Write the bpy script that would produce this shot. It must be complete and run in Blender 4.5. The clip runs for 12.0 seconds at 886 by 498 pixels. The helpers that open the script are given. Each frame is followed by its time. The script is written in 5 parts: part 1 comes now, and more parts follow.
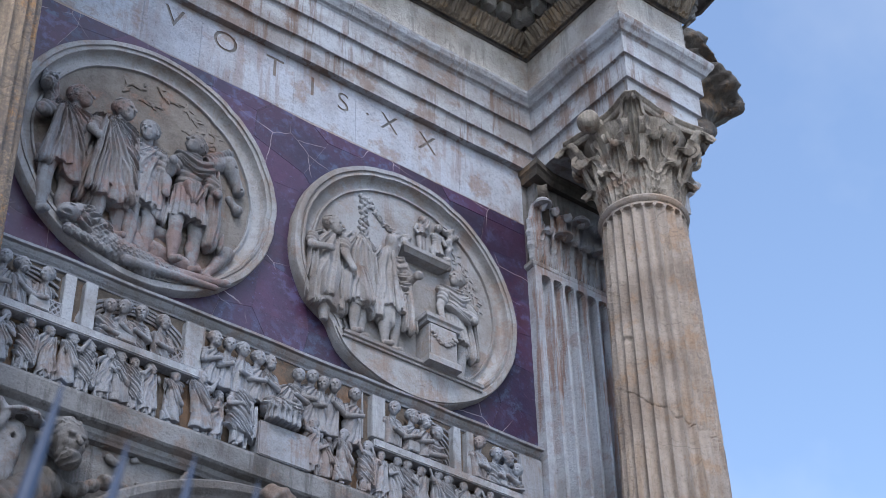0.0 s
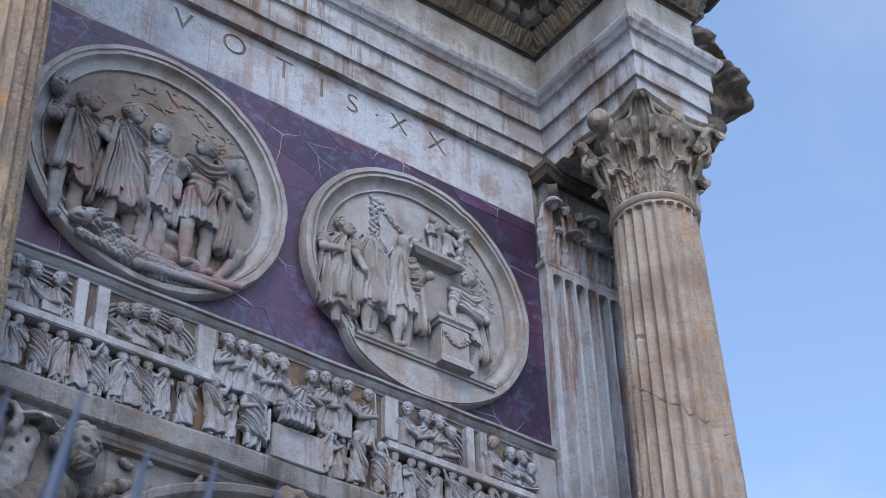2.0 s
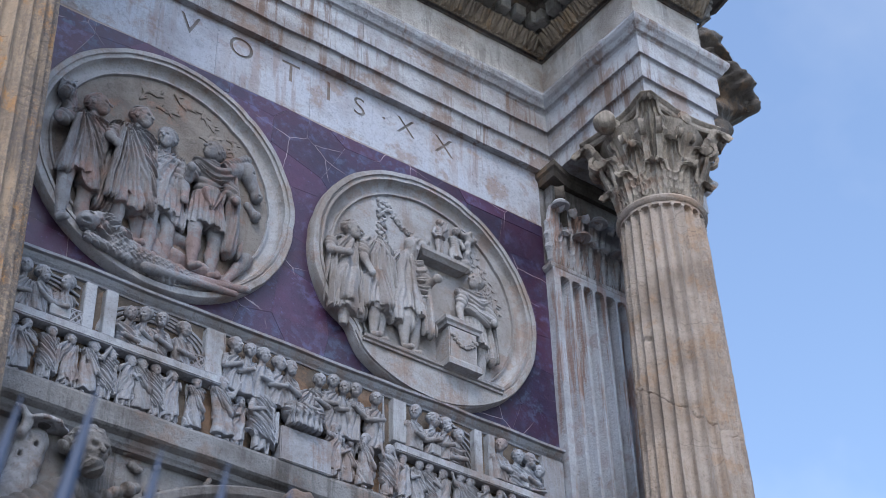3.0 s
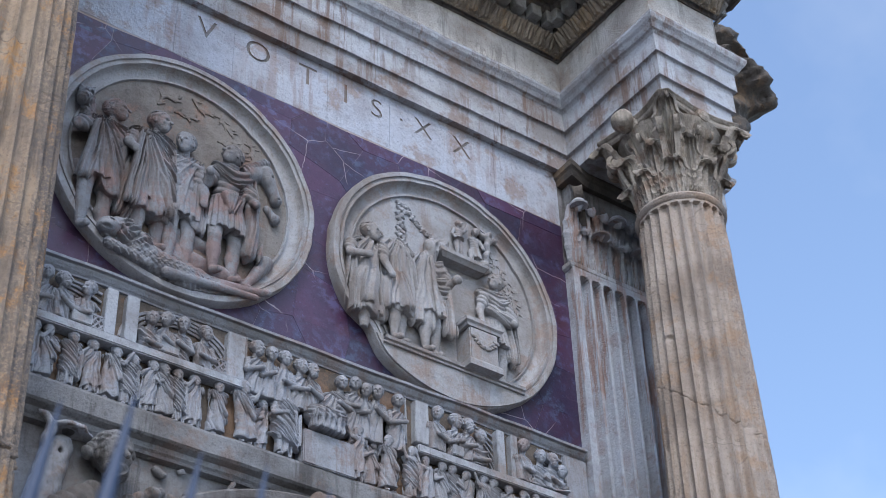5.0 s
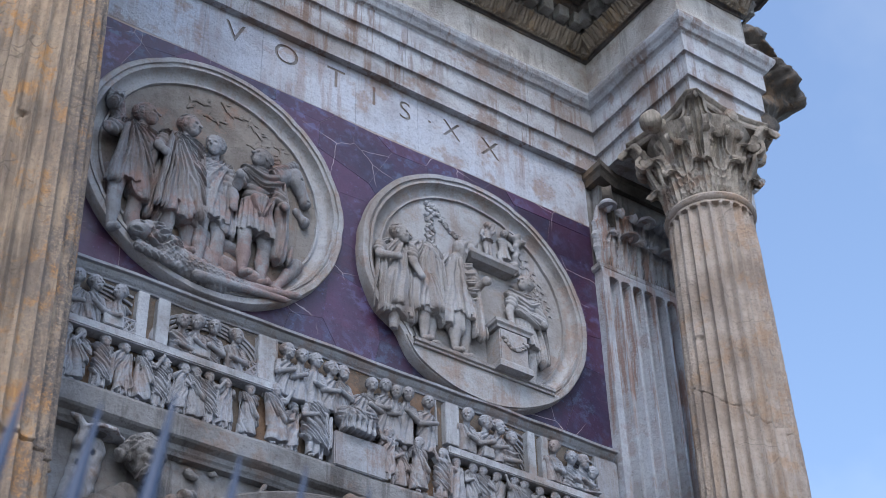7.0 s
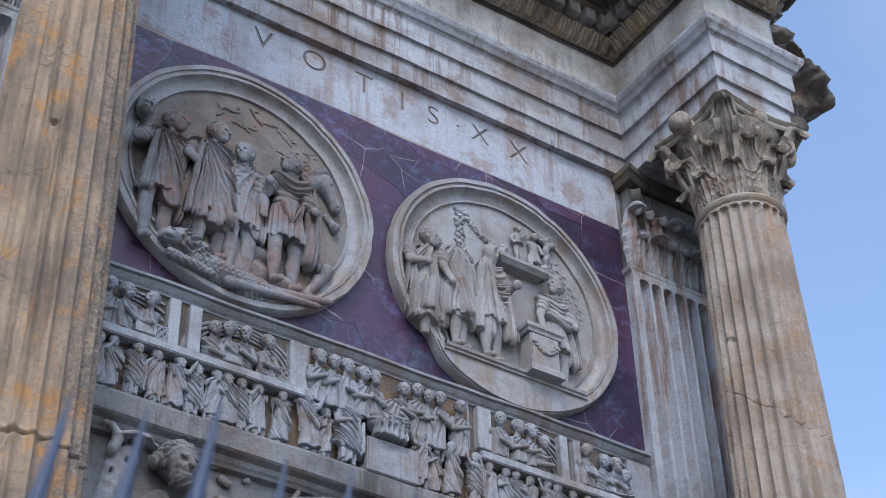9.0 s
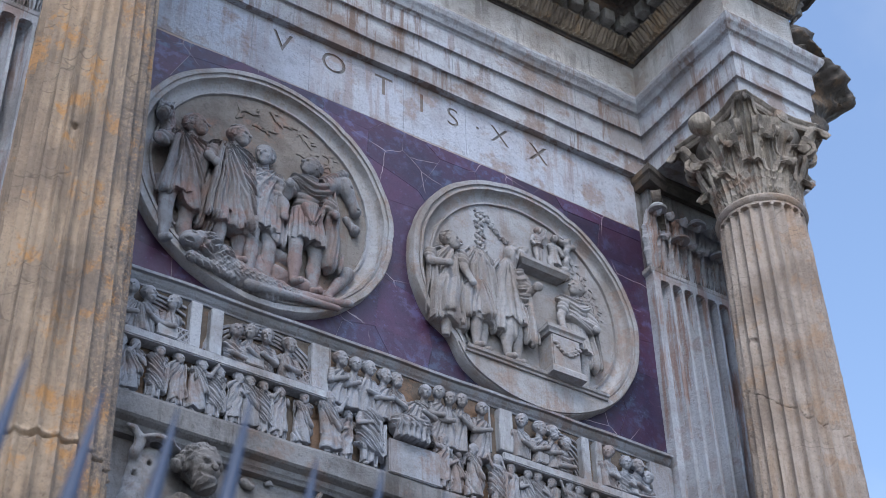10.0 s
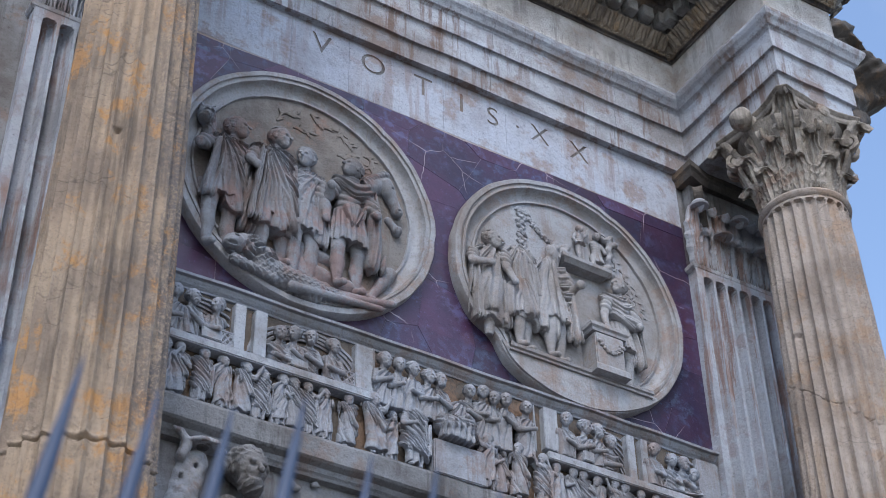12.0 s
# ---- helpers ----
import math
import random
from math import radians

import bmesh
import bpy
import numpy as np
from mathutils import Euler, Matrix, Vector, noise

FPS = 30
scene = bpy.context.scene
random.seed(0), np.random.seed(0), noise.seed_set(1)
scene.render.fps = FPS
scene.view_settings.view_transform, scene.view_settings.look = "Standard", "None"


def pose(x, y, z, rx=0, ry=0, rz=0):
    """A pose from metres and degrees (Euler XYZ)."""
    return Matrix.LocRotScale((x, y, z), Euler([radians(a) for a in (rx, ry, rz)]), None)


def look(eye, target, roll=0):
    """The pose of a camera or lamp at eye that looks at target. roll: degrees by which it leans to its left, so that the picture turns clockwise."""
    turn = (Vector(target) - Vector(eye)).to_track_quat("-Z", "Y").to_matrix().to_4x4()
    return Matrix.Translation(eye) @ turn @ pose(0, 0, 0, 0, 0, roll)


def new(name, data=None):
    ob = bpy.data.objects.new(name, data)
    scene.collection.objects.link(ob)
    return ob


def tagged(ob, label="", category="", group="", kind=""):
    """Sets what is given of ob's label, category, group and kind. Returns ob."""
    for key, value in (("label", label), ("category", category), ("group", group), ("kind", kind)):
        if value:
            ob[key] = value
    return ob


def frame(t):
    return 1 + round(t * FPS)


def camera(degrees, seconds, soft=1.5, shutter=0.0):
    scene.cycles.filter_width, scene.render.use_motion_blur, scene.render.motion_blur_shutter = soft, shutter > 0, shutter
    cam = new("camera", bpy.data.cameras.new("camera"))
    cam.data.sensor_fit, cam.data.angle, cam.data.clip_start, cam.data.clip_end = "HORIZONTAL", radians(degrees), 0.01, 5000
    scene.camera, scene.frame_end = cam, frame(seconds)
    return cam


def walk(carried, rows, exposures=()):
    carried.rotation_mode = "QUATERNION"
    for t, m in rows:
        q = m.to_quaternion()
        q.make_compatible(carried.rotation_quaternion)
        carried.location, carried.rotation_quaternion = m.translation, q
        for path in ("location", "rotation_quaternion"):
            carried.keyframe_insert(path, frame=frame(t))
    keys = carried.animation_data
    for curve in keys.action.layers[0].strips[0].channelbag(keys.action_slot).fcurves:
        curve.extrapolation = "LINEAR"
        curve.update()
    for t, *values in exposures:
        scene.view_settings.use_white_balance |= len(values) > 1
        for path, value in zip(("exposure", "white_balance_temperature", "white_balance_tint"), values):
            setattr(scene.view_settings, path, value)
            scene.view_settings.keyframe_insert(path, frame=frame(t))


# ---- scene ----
cam = camera(29.8, 12.0, soft=0.8)
cam.data.dof.use_dof, cam.data.dof.focus_distance, cam.data.dof.aperture_fstop = True, 13.5, 3.2
PATH = [
    (0, (-7.821, -8.843, 1.259), (-6.86, -7.612, 2.508), -1.4),
    (0.5, (-7.823, -8.84, 1.262), (-6.864, -7.607, 2.51), -1.5),
    (1, (-7.828, -8.838, 1.256), (-6.871, -7.603, 2.505), -1.6),
    (1.5, (-7.827, -8.828, 1.261), (-6.873, -7.592, 2.511), -1.7),
    (2, (-7.836, -8.824, 1.263), (-6.883, -7.587, 2.513), -1.8),
    (2.5, (-7.845, -8.827, 1.259), (-6.896, -7.588, 2.51), -1.8),
    (3, (-7.849, -8.827, 1.261), (-6.903, -7.587, 2.513), -1.8),
    (5, (-7.881, -8.792, 1.266), (-6.949, -7.543, 2.52), -2.2),
    (5.5, (-7.885, -8.784, 1.265), (-6.96, -7.531, 2.52), -2.1),
    (6, (-7.891, -8.79, 1.263), (-6.974, -7.532, 2.518), -2.0),
    (6.5, (-7.898, -8.78, 1.262), (-6.987, -7.518, 2.518), -1.9),
    (7, (-7.899, -8.773, 1.261), (-6.994, -7.508, 2.518), -1.8),
    (9, (-7.923, -8.739, 1.265), (-7.045, -7.46, 2.528), -1.7),
    (9.5, (-7.934, -8.717, 1.266), (-7.065, -7.435, 2.532), -1.5),
    (10, (-7.935, -8.713, 1.266), (-7.076, -7.425, 2.532), -1.5),
    (10.5, (-7.937, -8.713, 1.26), (-7.088, -7.419, 2.527), -1.4),
    (11, (-7.947, -8.716, 1.259), (-7.108, -7.415, 2.525), -1.3),
    (11.5, (-7.951, -8.704, 1.262), (-7.122, -7.397, 2.528), -1.3),
    (12, (-7.954, -8.692, 1.265), (-7.134, -7.379, 2.533), -1.2),
]
walk(cam, [(t, look(eye, target, roll)) for t, eye, target, roll in PATH])

# ---- sky, sun ----
world = bpy.data.worlds.new("sky")
scene.world = world
world.use_nodes = True
wn = world.node_tree
sky = wn.nodes.new("ShaderNodeTexSky")
sky.sky_type, sky.sun_disc = "NISHITA", False
SUN_UP, SUN_TURN = 50.0, -148.0
sky.sun_elevation, sky.sun_rotation = radians(SUN_UP), radians(SUN_TURN)
sky.air_density, sky.dust_density, sky.ozone_density = 1.0, 1.5, 1.6
# thin veils of high cloud: paler, slightly brighter sky where the noise is high
veil = wn.nodes.new("ShaderNodeTexNoise")
veil.inputs["Scale"].default_value, veil.inputs["Detail"].default_value, veil.inputs["Roughness"].default_value = 3.2, 6.0, 0.55
where = wn.nodes.new("ShaderNodeTexCoord")
wn.links.new(where.outputs["Generated"], veil.inputs["Vector"])
amount = wn.nodes.new("ShaderNodeMapRange")
amount.inputs["From Min"].default_value, amount.inputs["From Max"].default_value = 0.42, 0.68
wn.links.new(veil.outputs["Fac"], amount.inputs["Value"])
pale = wn.nodes.new("ShaderNodeHueSaturation")
pale.inputs["Saturation"].default_value, pale.inputs["Value"].default_value = 0.76, 1.10
wn.links.new(sky.outputs[0], pale.inputs["Color"])
wn.links.new(amount.outputs[0], pale.inputs["Fac"])
wn.links.new(pale.outputs[0], wn.nodes["Background"].inputs[0])
wn.nodes["Background"].inputs[1].default_value = 0.15
sun = new("sun", bpy.data.lights.new("sun", "SUN"))
sun.data.energy, sun.data.angle, sun.data.color = 0.66, radians(10), (1.0, 0.95, 0.90)
sun_from = Vector((math.sin(radians(SUN_TURN)) * math.cos(radians(SUN_UP)), math.cos(radians(SUN_TURN)) * math.cos(radians(SUN_UP)), math.sin(radians(SUN_UP))))
sun.matrix_world = look(sun_from * 60, (0, 0, 0))
scene.view_settings.exposure = 1.16


# ---- materials ----
def stone(name, base, dark, stain=(0.3, 0.2, 0.13), amount=0.4, streak=0.3, rough=0.75, bump=0.35, grain=40.0, vary=0.0, pits=0.0, grime=0.35, spots=None, speck=0.5, wash=None, side_specks=None, hairline=0.0):
    """Weathered stone: base and dark blotches, stain patches, rain streaks, grain in the relief."""
    m = bpy.data.materials.new(name)
    m.use_nodes = True
    nt = m.node_tree
    N, L = nt.nodes.new, nt.links.new
    bsdf = nt.nodes["Principled BSDF"]
    pos = N("ShaderNodeNewGeometry").outputs["Position"]

    def noisy(scale, detail=5.0, rough_=0.6, stretch=None):
        src = pos
        if stretch:
            mp = N("ShaderNodeMapping")
            mp.inputs["Scale"].default_value = stretch
            L(pos, mp.inputs["Vector"])
            src = mp.outputs[0]
        n = N("ShaderNodeTexNoise")
        n.inputs["Scale"].default_value, n.inputs["Detail"].default_value, n.inputs["Roughness"].default_value = scale, detail, rough_
        L(src, n.inputs["Vector"])
        return n.outputs["Fac"]

    def ramp(fac, a, b):
        r = N("ShaderNodeMapRange")
        r.inputs["From Min"].default_value, r.inputs["From Max"].default_value = a, b
        L(fac, r.inputs["Value"])
        return r.outputs[0]

    def times(a, k):
        t = N("ShaderNodeMath")
        t.operation = "MULTIPLY"
        L(a, t.inputs[0])
        if isinstance(k, float):
            t.inputs[1].default_value = k
        else:
            L(k, t.inputs[1])
        return t.outputs[0]

    def mix(fac, a, b):
        x = N("ShaderNodeMix")
        x.data_type = "RGBA"
        L(fac, x.inputs[0])
        for k, v in ((6, a), (7, b)):
            if isinstance(v, tuple):
                x.inputs[k].default_value = (*v, 1)
            else:
                L(v, x.inputs[k])
        return x.outputs[2]

    deep = tuple(c * 0.38 for c in dark)
    tint = mix(ramp(noisy(0.8, 3.0, 0.5), 0.40, 0.60), base, tuple(b * k for b, k in zip(base, (0.99, 0.95, 0.91))))
    col = mix(times(ramp(noisy(1.5, 8.0, 0.62), 0.46, 0.62), 0.85), tint, dark)
    col = mix(times(ramp(noisy(13.0, 7.0, 0.75), 0.50, 0.66), 0.28), col, dark)
    col = mix(times(ramp(noisy(2.3, 9.0, 0.72), 0.53, 0.60), amount), col, stain)
    col = mix(times(ramp(noisy(4.3, 9.0, 0.75), 0.58, 0.64), grime), col, deep)
    if streak:
        run = times(ramp(noisy(1.0, 7.0, 0.7, (9.0, 9.0, 0.7)), 0.50, 0.58), ramp(noisy(0.9, 4.0), 0.42, 0.56))
        col = mix(times(run, streak), col, wash or deep)
    col = mix(times(ramp(noisy(30.0, 7.0, 0.8), 0.56, 0.63), speck * 0.8), col, deep)
    fine = noisy(grain, 6.0, 0.75)
    col = mix(times(ramp(fine, 0.52, 0.68), 0.35), col, deep)
    if side_specks:
        # grey specks in the colour, thickening between two x places
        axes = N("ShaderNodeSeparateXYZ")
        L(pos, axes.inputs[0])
        gather = times(ramp(axes.outputs["X"], side_specks[0], side_specks[1]), ramp(noisy(1.0, 8.0, 0.75, (14.0, 14.0, 3.0)), 0.38, 0.52))
        col = mix(times(times(gather, ramp(noisy(42.0, 6.0, 0.8), 0.40, 0.52)), 0.85), col, (0.085, 0.08, 0.085))
    if hairline:
        edge = N("ShaderNodeTexVoronoi")
        edge.feature = "DISTANCE_TO_EDGE"
        edge.inputs["Scale"].default_value = 1.0
        lay = N("ShaderNodeMapping")
        lay.inputs["Scale"].default_value, lay.inputs["Rotation"].default_value = (2.2, 2.2, 6.5), (0.35, 0.5, 0.0)
        bend = N("ShaderNodeMix")
        bend.data_type = "VECTOR"
        bend.inputs[0].default_value = 0.10
        wave = N("ShaderNodeTexNoise")
        wave.inputs["Scale"].default_value, wave.inputs["Detail"].default_value = 5.0, 5.0
        L(pos, wave.inputs["Vector"])
        L(pos, bend.inputs[4])
        L(wave.outputs["Color"], bend.inputs[5])
        L(bend.outputs[1], lay.inputs["Vector"])
        L(lay.outputs[0], edge.inputs["Vector"])
        thin = times(ramp(edge.outputs["Distance"], 0.022, 0.008), ramp(noisy(2.6, 4.0), 0.54, 0.60))
        col = mix(times(thin, hairline), col, tuple(c * 0.45 for c in dark))
    if spots:
        cloud = times(ramp(noisy(9.0, 8.0, 0.68), 0.50, 0.60), ramp(noisy(1.6, 5.0), 0.42, 0.58))
        col = mix(times(cloud, 0.75), col, spots)
        col = mix(times(ramp(noisy(22.0, 6.0, 0.7), 0.60, 0.68), 0.30), col, tuple(c * 1.7 for c in spots))
        ev = N("ShaderNodeTexVoronoi")
        ev.feature = "DISTANCE_TO_EDGE"
        ev.inputs["Scale"].default_value = 1.9
        wob = N("ShaderNodeMix")
        wob.data_type = "VECTOR"
        nz = N("ShaderNodeTexNoise")
        nz.inputs["Scale"].default_value, nz.inputs["Detail"].default_value = 6.0, 4.0
        L(pos, nz.inputs["Vector"])
        wob.inputs[0].default_value = 0.05
        L(pos, wob.inputs[4])
        L(nz.outputs["Color"], wob.inputs[5])
        L(wob.outputs[1], ev.inputs["Vector"])
        crack = times(ramp(ev.outputs["Distance"], 0.007, 0.003), ramp(noisy(1.3, 2.0), 0.50, 0.58))
        col = mix(times(crack, 0.7), col, (0.42, 0.36, 0.38))
    if pits:
        v = N("ShaderNodeTexVoronoi")
        v.inputs["Scale"].default_value = 16.0
        L(pos, v.inputs["Vector"])
        hole = times(ramp(v.outputs["Distance"], 0.16, 0.06), ramp(noisy(3.0), 0.5, 0.6))
        col = mix(times(hole, pits), col, tuple(c * 0.2 for c in dark))
    if vary:
        info = N("ShaderNodeObjectInfo")
        hsv = N("ShaderNodeHueSaturation")
        r = N("ShaderNodeMapRange")
        r.inputs["To Min"].default_value, r.inputs["To Max"].default_value = 1 - vary, 1 + vary
        L(info.outputs["Random"], r.inputs["Value"])
        L(r.outputs[0], hsv.inputs["Value"])
        hue = N("ShaderNodeMapRange")
        hue.inputs["To Min"].default_value, hue.inputs["To Max"].default_value = 0.455, 0.535
        again = N("ShaderNodeMath")
        again.operation = "MULTIPLY"
        again.inputs[1].default_value = 7.31
        part_ = N("ShaderNodeMath")
        part_.operation = "FRACT"
        L(info.outputs["Random"], again.inputs[0])
        L(again.outputs[0], part_.inputs[0])
        L(part_.outputs[0], hue.inputs["Value"])
        L(hue.outputs[0], hsv.inputs["Hue"])
        L(col, hsv.inputs["Color"])
        col = hsv.outputs[0]
    L(col, bsdf.inputs["Base Color"])
    bsdf.inputs["Roughness"].default_value = rough
    b = N("ShaderNodeBump")
    b.inputs["Strength"].default_value, b.inputs["Distance"].default_value = bump, 0.012
    h = N("ShaderNodeMath")
    h.operation = "ADD"
    L(times(noisy(grain * 0.35, 6.0, 0.7), 2.2), h.inputs[0])
    L(fine, h.inputs[1])
    L(h.outputs[0], b.inputs["Height"])
    L(b.outputs[0], bsdf.inputs["Normal"])
    return m


marble = stone("weathered_marble", (0.378, 0.418, 0.489), (0.202, 0.194, 0.202), (0.205, 0.150, 0.130), 0.75, 0.8, bump=0.7, grime=0.3, wash=(0.136, 0.084, 0.064))
frieze_marble = stone("carved_marble", (0.265, 0.299, 0.361), (0.158, 0.152, 0.157), (0.210, 0.150, 0.130), 0.55, 0.4, bump=0.6, speck=0.25, grime=0.25, wash=(0.128, 0.080, 0.060))
tondo_marble = stone("roundel_marble", (0.301, 0.322, 0.362), (0.189, 0.175, 0.172), (0.235, 0.165, 0.135), 0.55, 0.35, bump=0.6, speck=0.25, grime=0.25, wash=(0.160, 0.096, 0.068))
hunt_marble = stone("stained_roundel_marble", (0.210, 0.234, 0.278), (0.113, 0.106, 0.109), (0.215, 0.125, 0.115), 0.6, 0.5, bump=0.6, speck=0.3, grime=0.35, wash=(0.112, 0.068, 0.052))
capital_marble = stone("stained_capital_marble", (0.326, 0.302, 0.274), (0.111, 0.091, 0.074), (0.176, 0.096, 0.060), 0.6, 0.5, bump=0.8, grime=0.5)
clean_marble = stone("pale_marble", (0.393, 0.446, 0.551), (0.277, 0.288, 0.338), (0.260, 0.205, 0.185), 0.7, 0.38, pits=0.6, bump=0.7, grime=0.25, wash=(0.200, 0.120, 0.080))
pilaster_marble = stone("grey_fluted_marble", (0.353, 0.397, 0.476), (0.219, 0.226, 0.253), (0.190, 0.115, 0.090), 0.4, 0.72, pits=0.4, bump=0.7, grime=0.15, speck=0.15, wash=(0.200, 0.096, 0.056))
wall_marble = stone("grimy_wall_marble", (0.200, 0.211, 0.233), (0.087, 0.077, 0.073), (0.160, 0.104, 0.080), 0.6, 0.6, pits=0.6, bump=0.7)
# darkest marble: soffit frames, broken cornice end, pilaster volutes and abacus
dark_marble = stone("dark_brown_marble", (0.090, 0.080, 0.074), (0.027, 0.025, 0.022), (0.184, 0.116, 0.064), 0.5, 0.4, bump=0.8)
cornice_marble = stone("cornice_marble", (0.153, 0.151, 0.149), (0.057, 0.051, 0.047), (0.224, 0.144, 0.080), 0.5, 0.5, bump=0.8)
leaf_marble = stone("brown_leaf_marble", (0.202, 0.172, 0.137), (0.070, 0.058, 0.048), (0.272, 0.168, 0.072), 0.5, 0.3, bump=0.6)
# grey specks here: lichen crust over the right-hand flutes
yellow_marble = stone("yellow_marble", (0.345, 0.272, 0.205), (0.190, 0.148, 0.118), (0.43, 0.225, 0.08), 0.9, 0.5, bump=0.8, side_specks=(-5.62, -5.30), hairline=0.6)
# grey specks here: denser over the far column's right half
pale_yellow_marble = stone("pale_yellow_marble", (0.354, 0.314, 0.290), (0.206, 0.168, 0.145), (0.304, 0.184, 0.104), 0.5, 0.5, bump=0.8, wash=(0.216, 0.144, 0.092), hairline=0.4, side_specks=(0.55, 0.95))
porphyry = stone("purple_porphyry", (0.046, 0.020, 0.056), (0.024, 0.015, 0.044), (0.056, 0.018, 0.036), 0.5, 0.0, 0.38, 0.1, 60.0, 0.3, grime=0.3, spots=(0.068, 0.080, 0.168))
band_marble = stone("rough_band_marble", (0.558, 0.567, 0.577), (0.344, 0.316, 0.298), (0.34, 0.26, 0.21), 0.5, 0.5, pits=0.6, bump=1.0, grain=55.0)
# letter cuts: rust and dirt, plus the strokes' own shade put into the colour
rust_and_shade = stone("dirt_and_shade_in_letters", (0.178, 0.158, 0.154), (0.099, 0.086, 0.085), (0.176, 0.088, 0.056), 0.6, 0.0)
mortar = stone("pale_mortar", (0.330, 0.301, 0.309), (0.224, 0.206, 0.221), bump=0.2)
soil = stone("packed_earth", (0.15, 0.135, 0.12), (0.10, 0.09, 0.08), streak=0.0, grain=12.0)
iron = bpy.data.materials.new("painted_iron")
iron.use_nodes = True
iron.node_tree.nodes["Principled BSDF"].inputs["Base Color"].default_value = (0.022, 0.045, 0.10, 1)
iron.node_tree.nodes["Principled BSDF"].inputs["Roughness"].default_value = 0.55


# ---- building blocks ----
def mesh_of(name, bm, material, smooth=False):
    bmesh.ops.recalc_face_normals(bm, faces=bm.faces)
    me = bpy.data.meshes.new(name)
    bm.to_mesh(me)
    bm.free()
    me.materials.append(material)
    if smooth:
        me.shade_smooth()
        me.set_sharp_from_angle(angle=radians(38))
    return me


def thing(name, label, category, kind="", group=""):
    return tagged(new(name), label, category, group, kind)


def part(name, bm, material, parent=None, label="", smooth=False):
    ob = new(name, mesh_of(name, bm, material, smooth))
    if parent is not None:
        ob.parent = parent
    if label:
        ob["label"] = label
    return ob


def box(bm, x0, x1, y0, y1, z0, z1, bevel=0.0):
    g = bmesh.ops.create_cube(bm, size=1, matrix=Matrix.Translation(((x0 + x1) / 2, (y0 + y1) / 2, (z0 + z1) / 2)) @ Matrix.Diagonal((x1 - x0, y1 - y0, z1 - z0, 1)))
    if bevel:
        edges = {e for v in g["verts"] for e in v.link_edges}
        bmesh.ops.bevel(bm, geom=list(edges), offset=bevel, segments=2, affect="EDGES")
    return bm


def new_box(*a, **k):
    return box(bmesh.new(), *a, **k)


def wobble(p, size, amount):
    """Wear: a small shift of a point by smooth noise."""
    return noise.noise_vector(Vector(p) * size) * amount


def sweep(path, profile, closed=False, step=0.25, wear=0.0):
    """A moulding: the profile's (out, z) points carried along a plan path with mitred corners."""
    pts = [Vector(p) for p in path]
    dirs = [(b - a).normalized() for a, b in zip(pts, pts[1:])]
    out = [Vector((d.y, -d.x)) for d in dirs]
    bm = bmesh.new()
    rings = []
    for i, p in enumerate(pts):
        a, b = out[max(i - 1, 0)], out[min(i, len(out) - 1)]
        m = (a + b) / (1 + a.dot(b)) if i not in (0, len(pts) - 1) else (out[0] if i == 0 else out[-1])
        stops = [(p, m)]
        if i < len(pts) - 1:
            n = max(1, int((pts[i + 1] - p).length / step))
            stops += [(p.lerp(pts[i + 1], k / n), out[i]) for k in range(1, n)]
        for q, mm in stops:
            ring = []
            for o, z in profile:
                co = Vector((q.x + mm.x * o, q.y + mm.y * o, z))
                if wear:
                    co += wobble(co, 2.3, wear)
                ring.append(bm.verts.new(co))
            rings.append(ring)
    for r, s in zip(rings, rings[1:]):
        for k in range(len(profile) - (0 if closed else 1)):
            j = (k + 1) % len(profile)
            bm.faces.new((r[k], s[k], s[j], r[j]))
    if closed:
        bm.faces.new(rings[0])
        bm.faces.new(rings[-1])
    return bm


# ---- plan: the wall's face is y = 0, the bay lies between two columns ----
GROUND = -0.35
COLS = (-5.55, 0.55)
COL_Y = -1.0
MID = -2.5
EAST, WEST, BACK = -19.5, 2.1, 6.4
BASE_PANEL, TOP_PANEL = 8.5, 10.95
PLAN = [(EAST, -0.08), (-6.0, -0.08), (-6.0, -1.40), (-5.12, -1.40), (-5.12, -0.08), (0.13, -0.08), (0.13, -1.40), (1.0, -1.40), (1.0, -0.08), (WEST, -0.08), (WEST, BACK)]

ground = tagged(part("ground", new_box(-400, 400, -400, 400, GROUND - 0.5, GROUND), soil), "packed earth and gravel round the arch", "ground", kind="structure")


def wall_with_arches():
    """The pier block with the small archway and the big one beside it cut through."""
    bm = bmesh.new()
    top, n = 11.57, 32
    foot = [(EAST, GROUND)]
    for cx, half, spring in ((-9.55, 3.2, 7.7), (MID, 1.68, 5.0)):
        foot += [(cx - half, GROUND)] + [(cx - half * math.cos(math.pi * k / n), spring + half * math.sin(math.pi * k / n)) for k in range(n + 1)] + [(cx + half, GROUND)]
    foot.append((WEST, GROUND))
    low = [[bm.verts.new((x, y, z)) for x, z in foot] for y in (0.0, BACK)]
    high = [[bm.verts.new((x, y, top)) for x, z in foot] for y in (0.0, BACK)]
    for k in range(len(foot) - 1):
        for j in (0, 1):
            if foot[k][0] != foot[k + 1][0]:
                bm.faces.new((low[j][k], low[j][k + 1], high[j][k + 1], high[j][k]))
        bm.faces.new((low[0][k], low[1][k], low[1][k + 1], low[0][k + 1]))
    for k in (0, len(foot) - 1):
        bm.faces.new((low[0][k], low[1][k], high[1][k], high[0][k]))
    return bm


tagged(part("wall_north", wall_with_arches(), wall_marble), "weathered grey marble block wall of a triumphal arch", "wall", kind="structure")
attic = tagged(part("wall_attic", new_box(EAST, WEST, 0.3, BACK, 13.0, 19.5), wall_marble), "plain attic wall above the cornice", "wall", kind="structure")

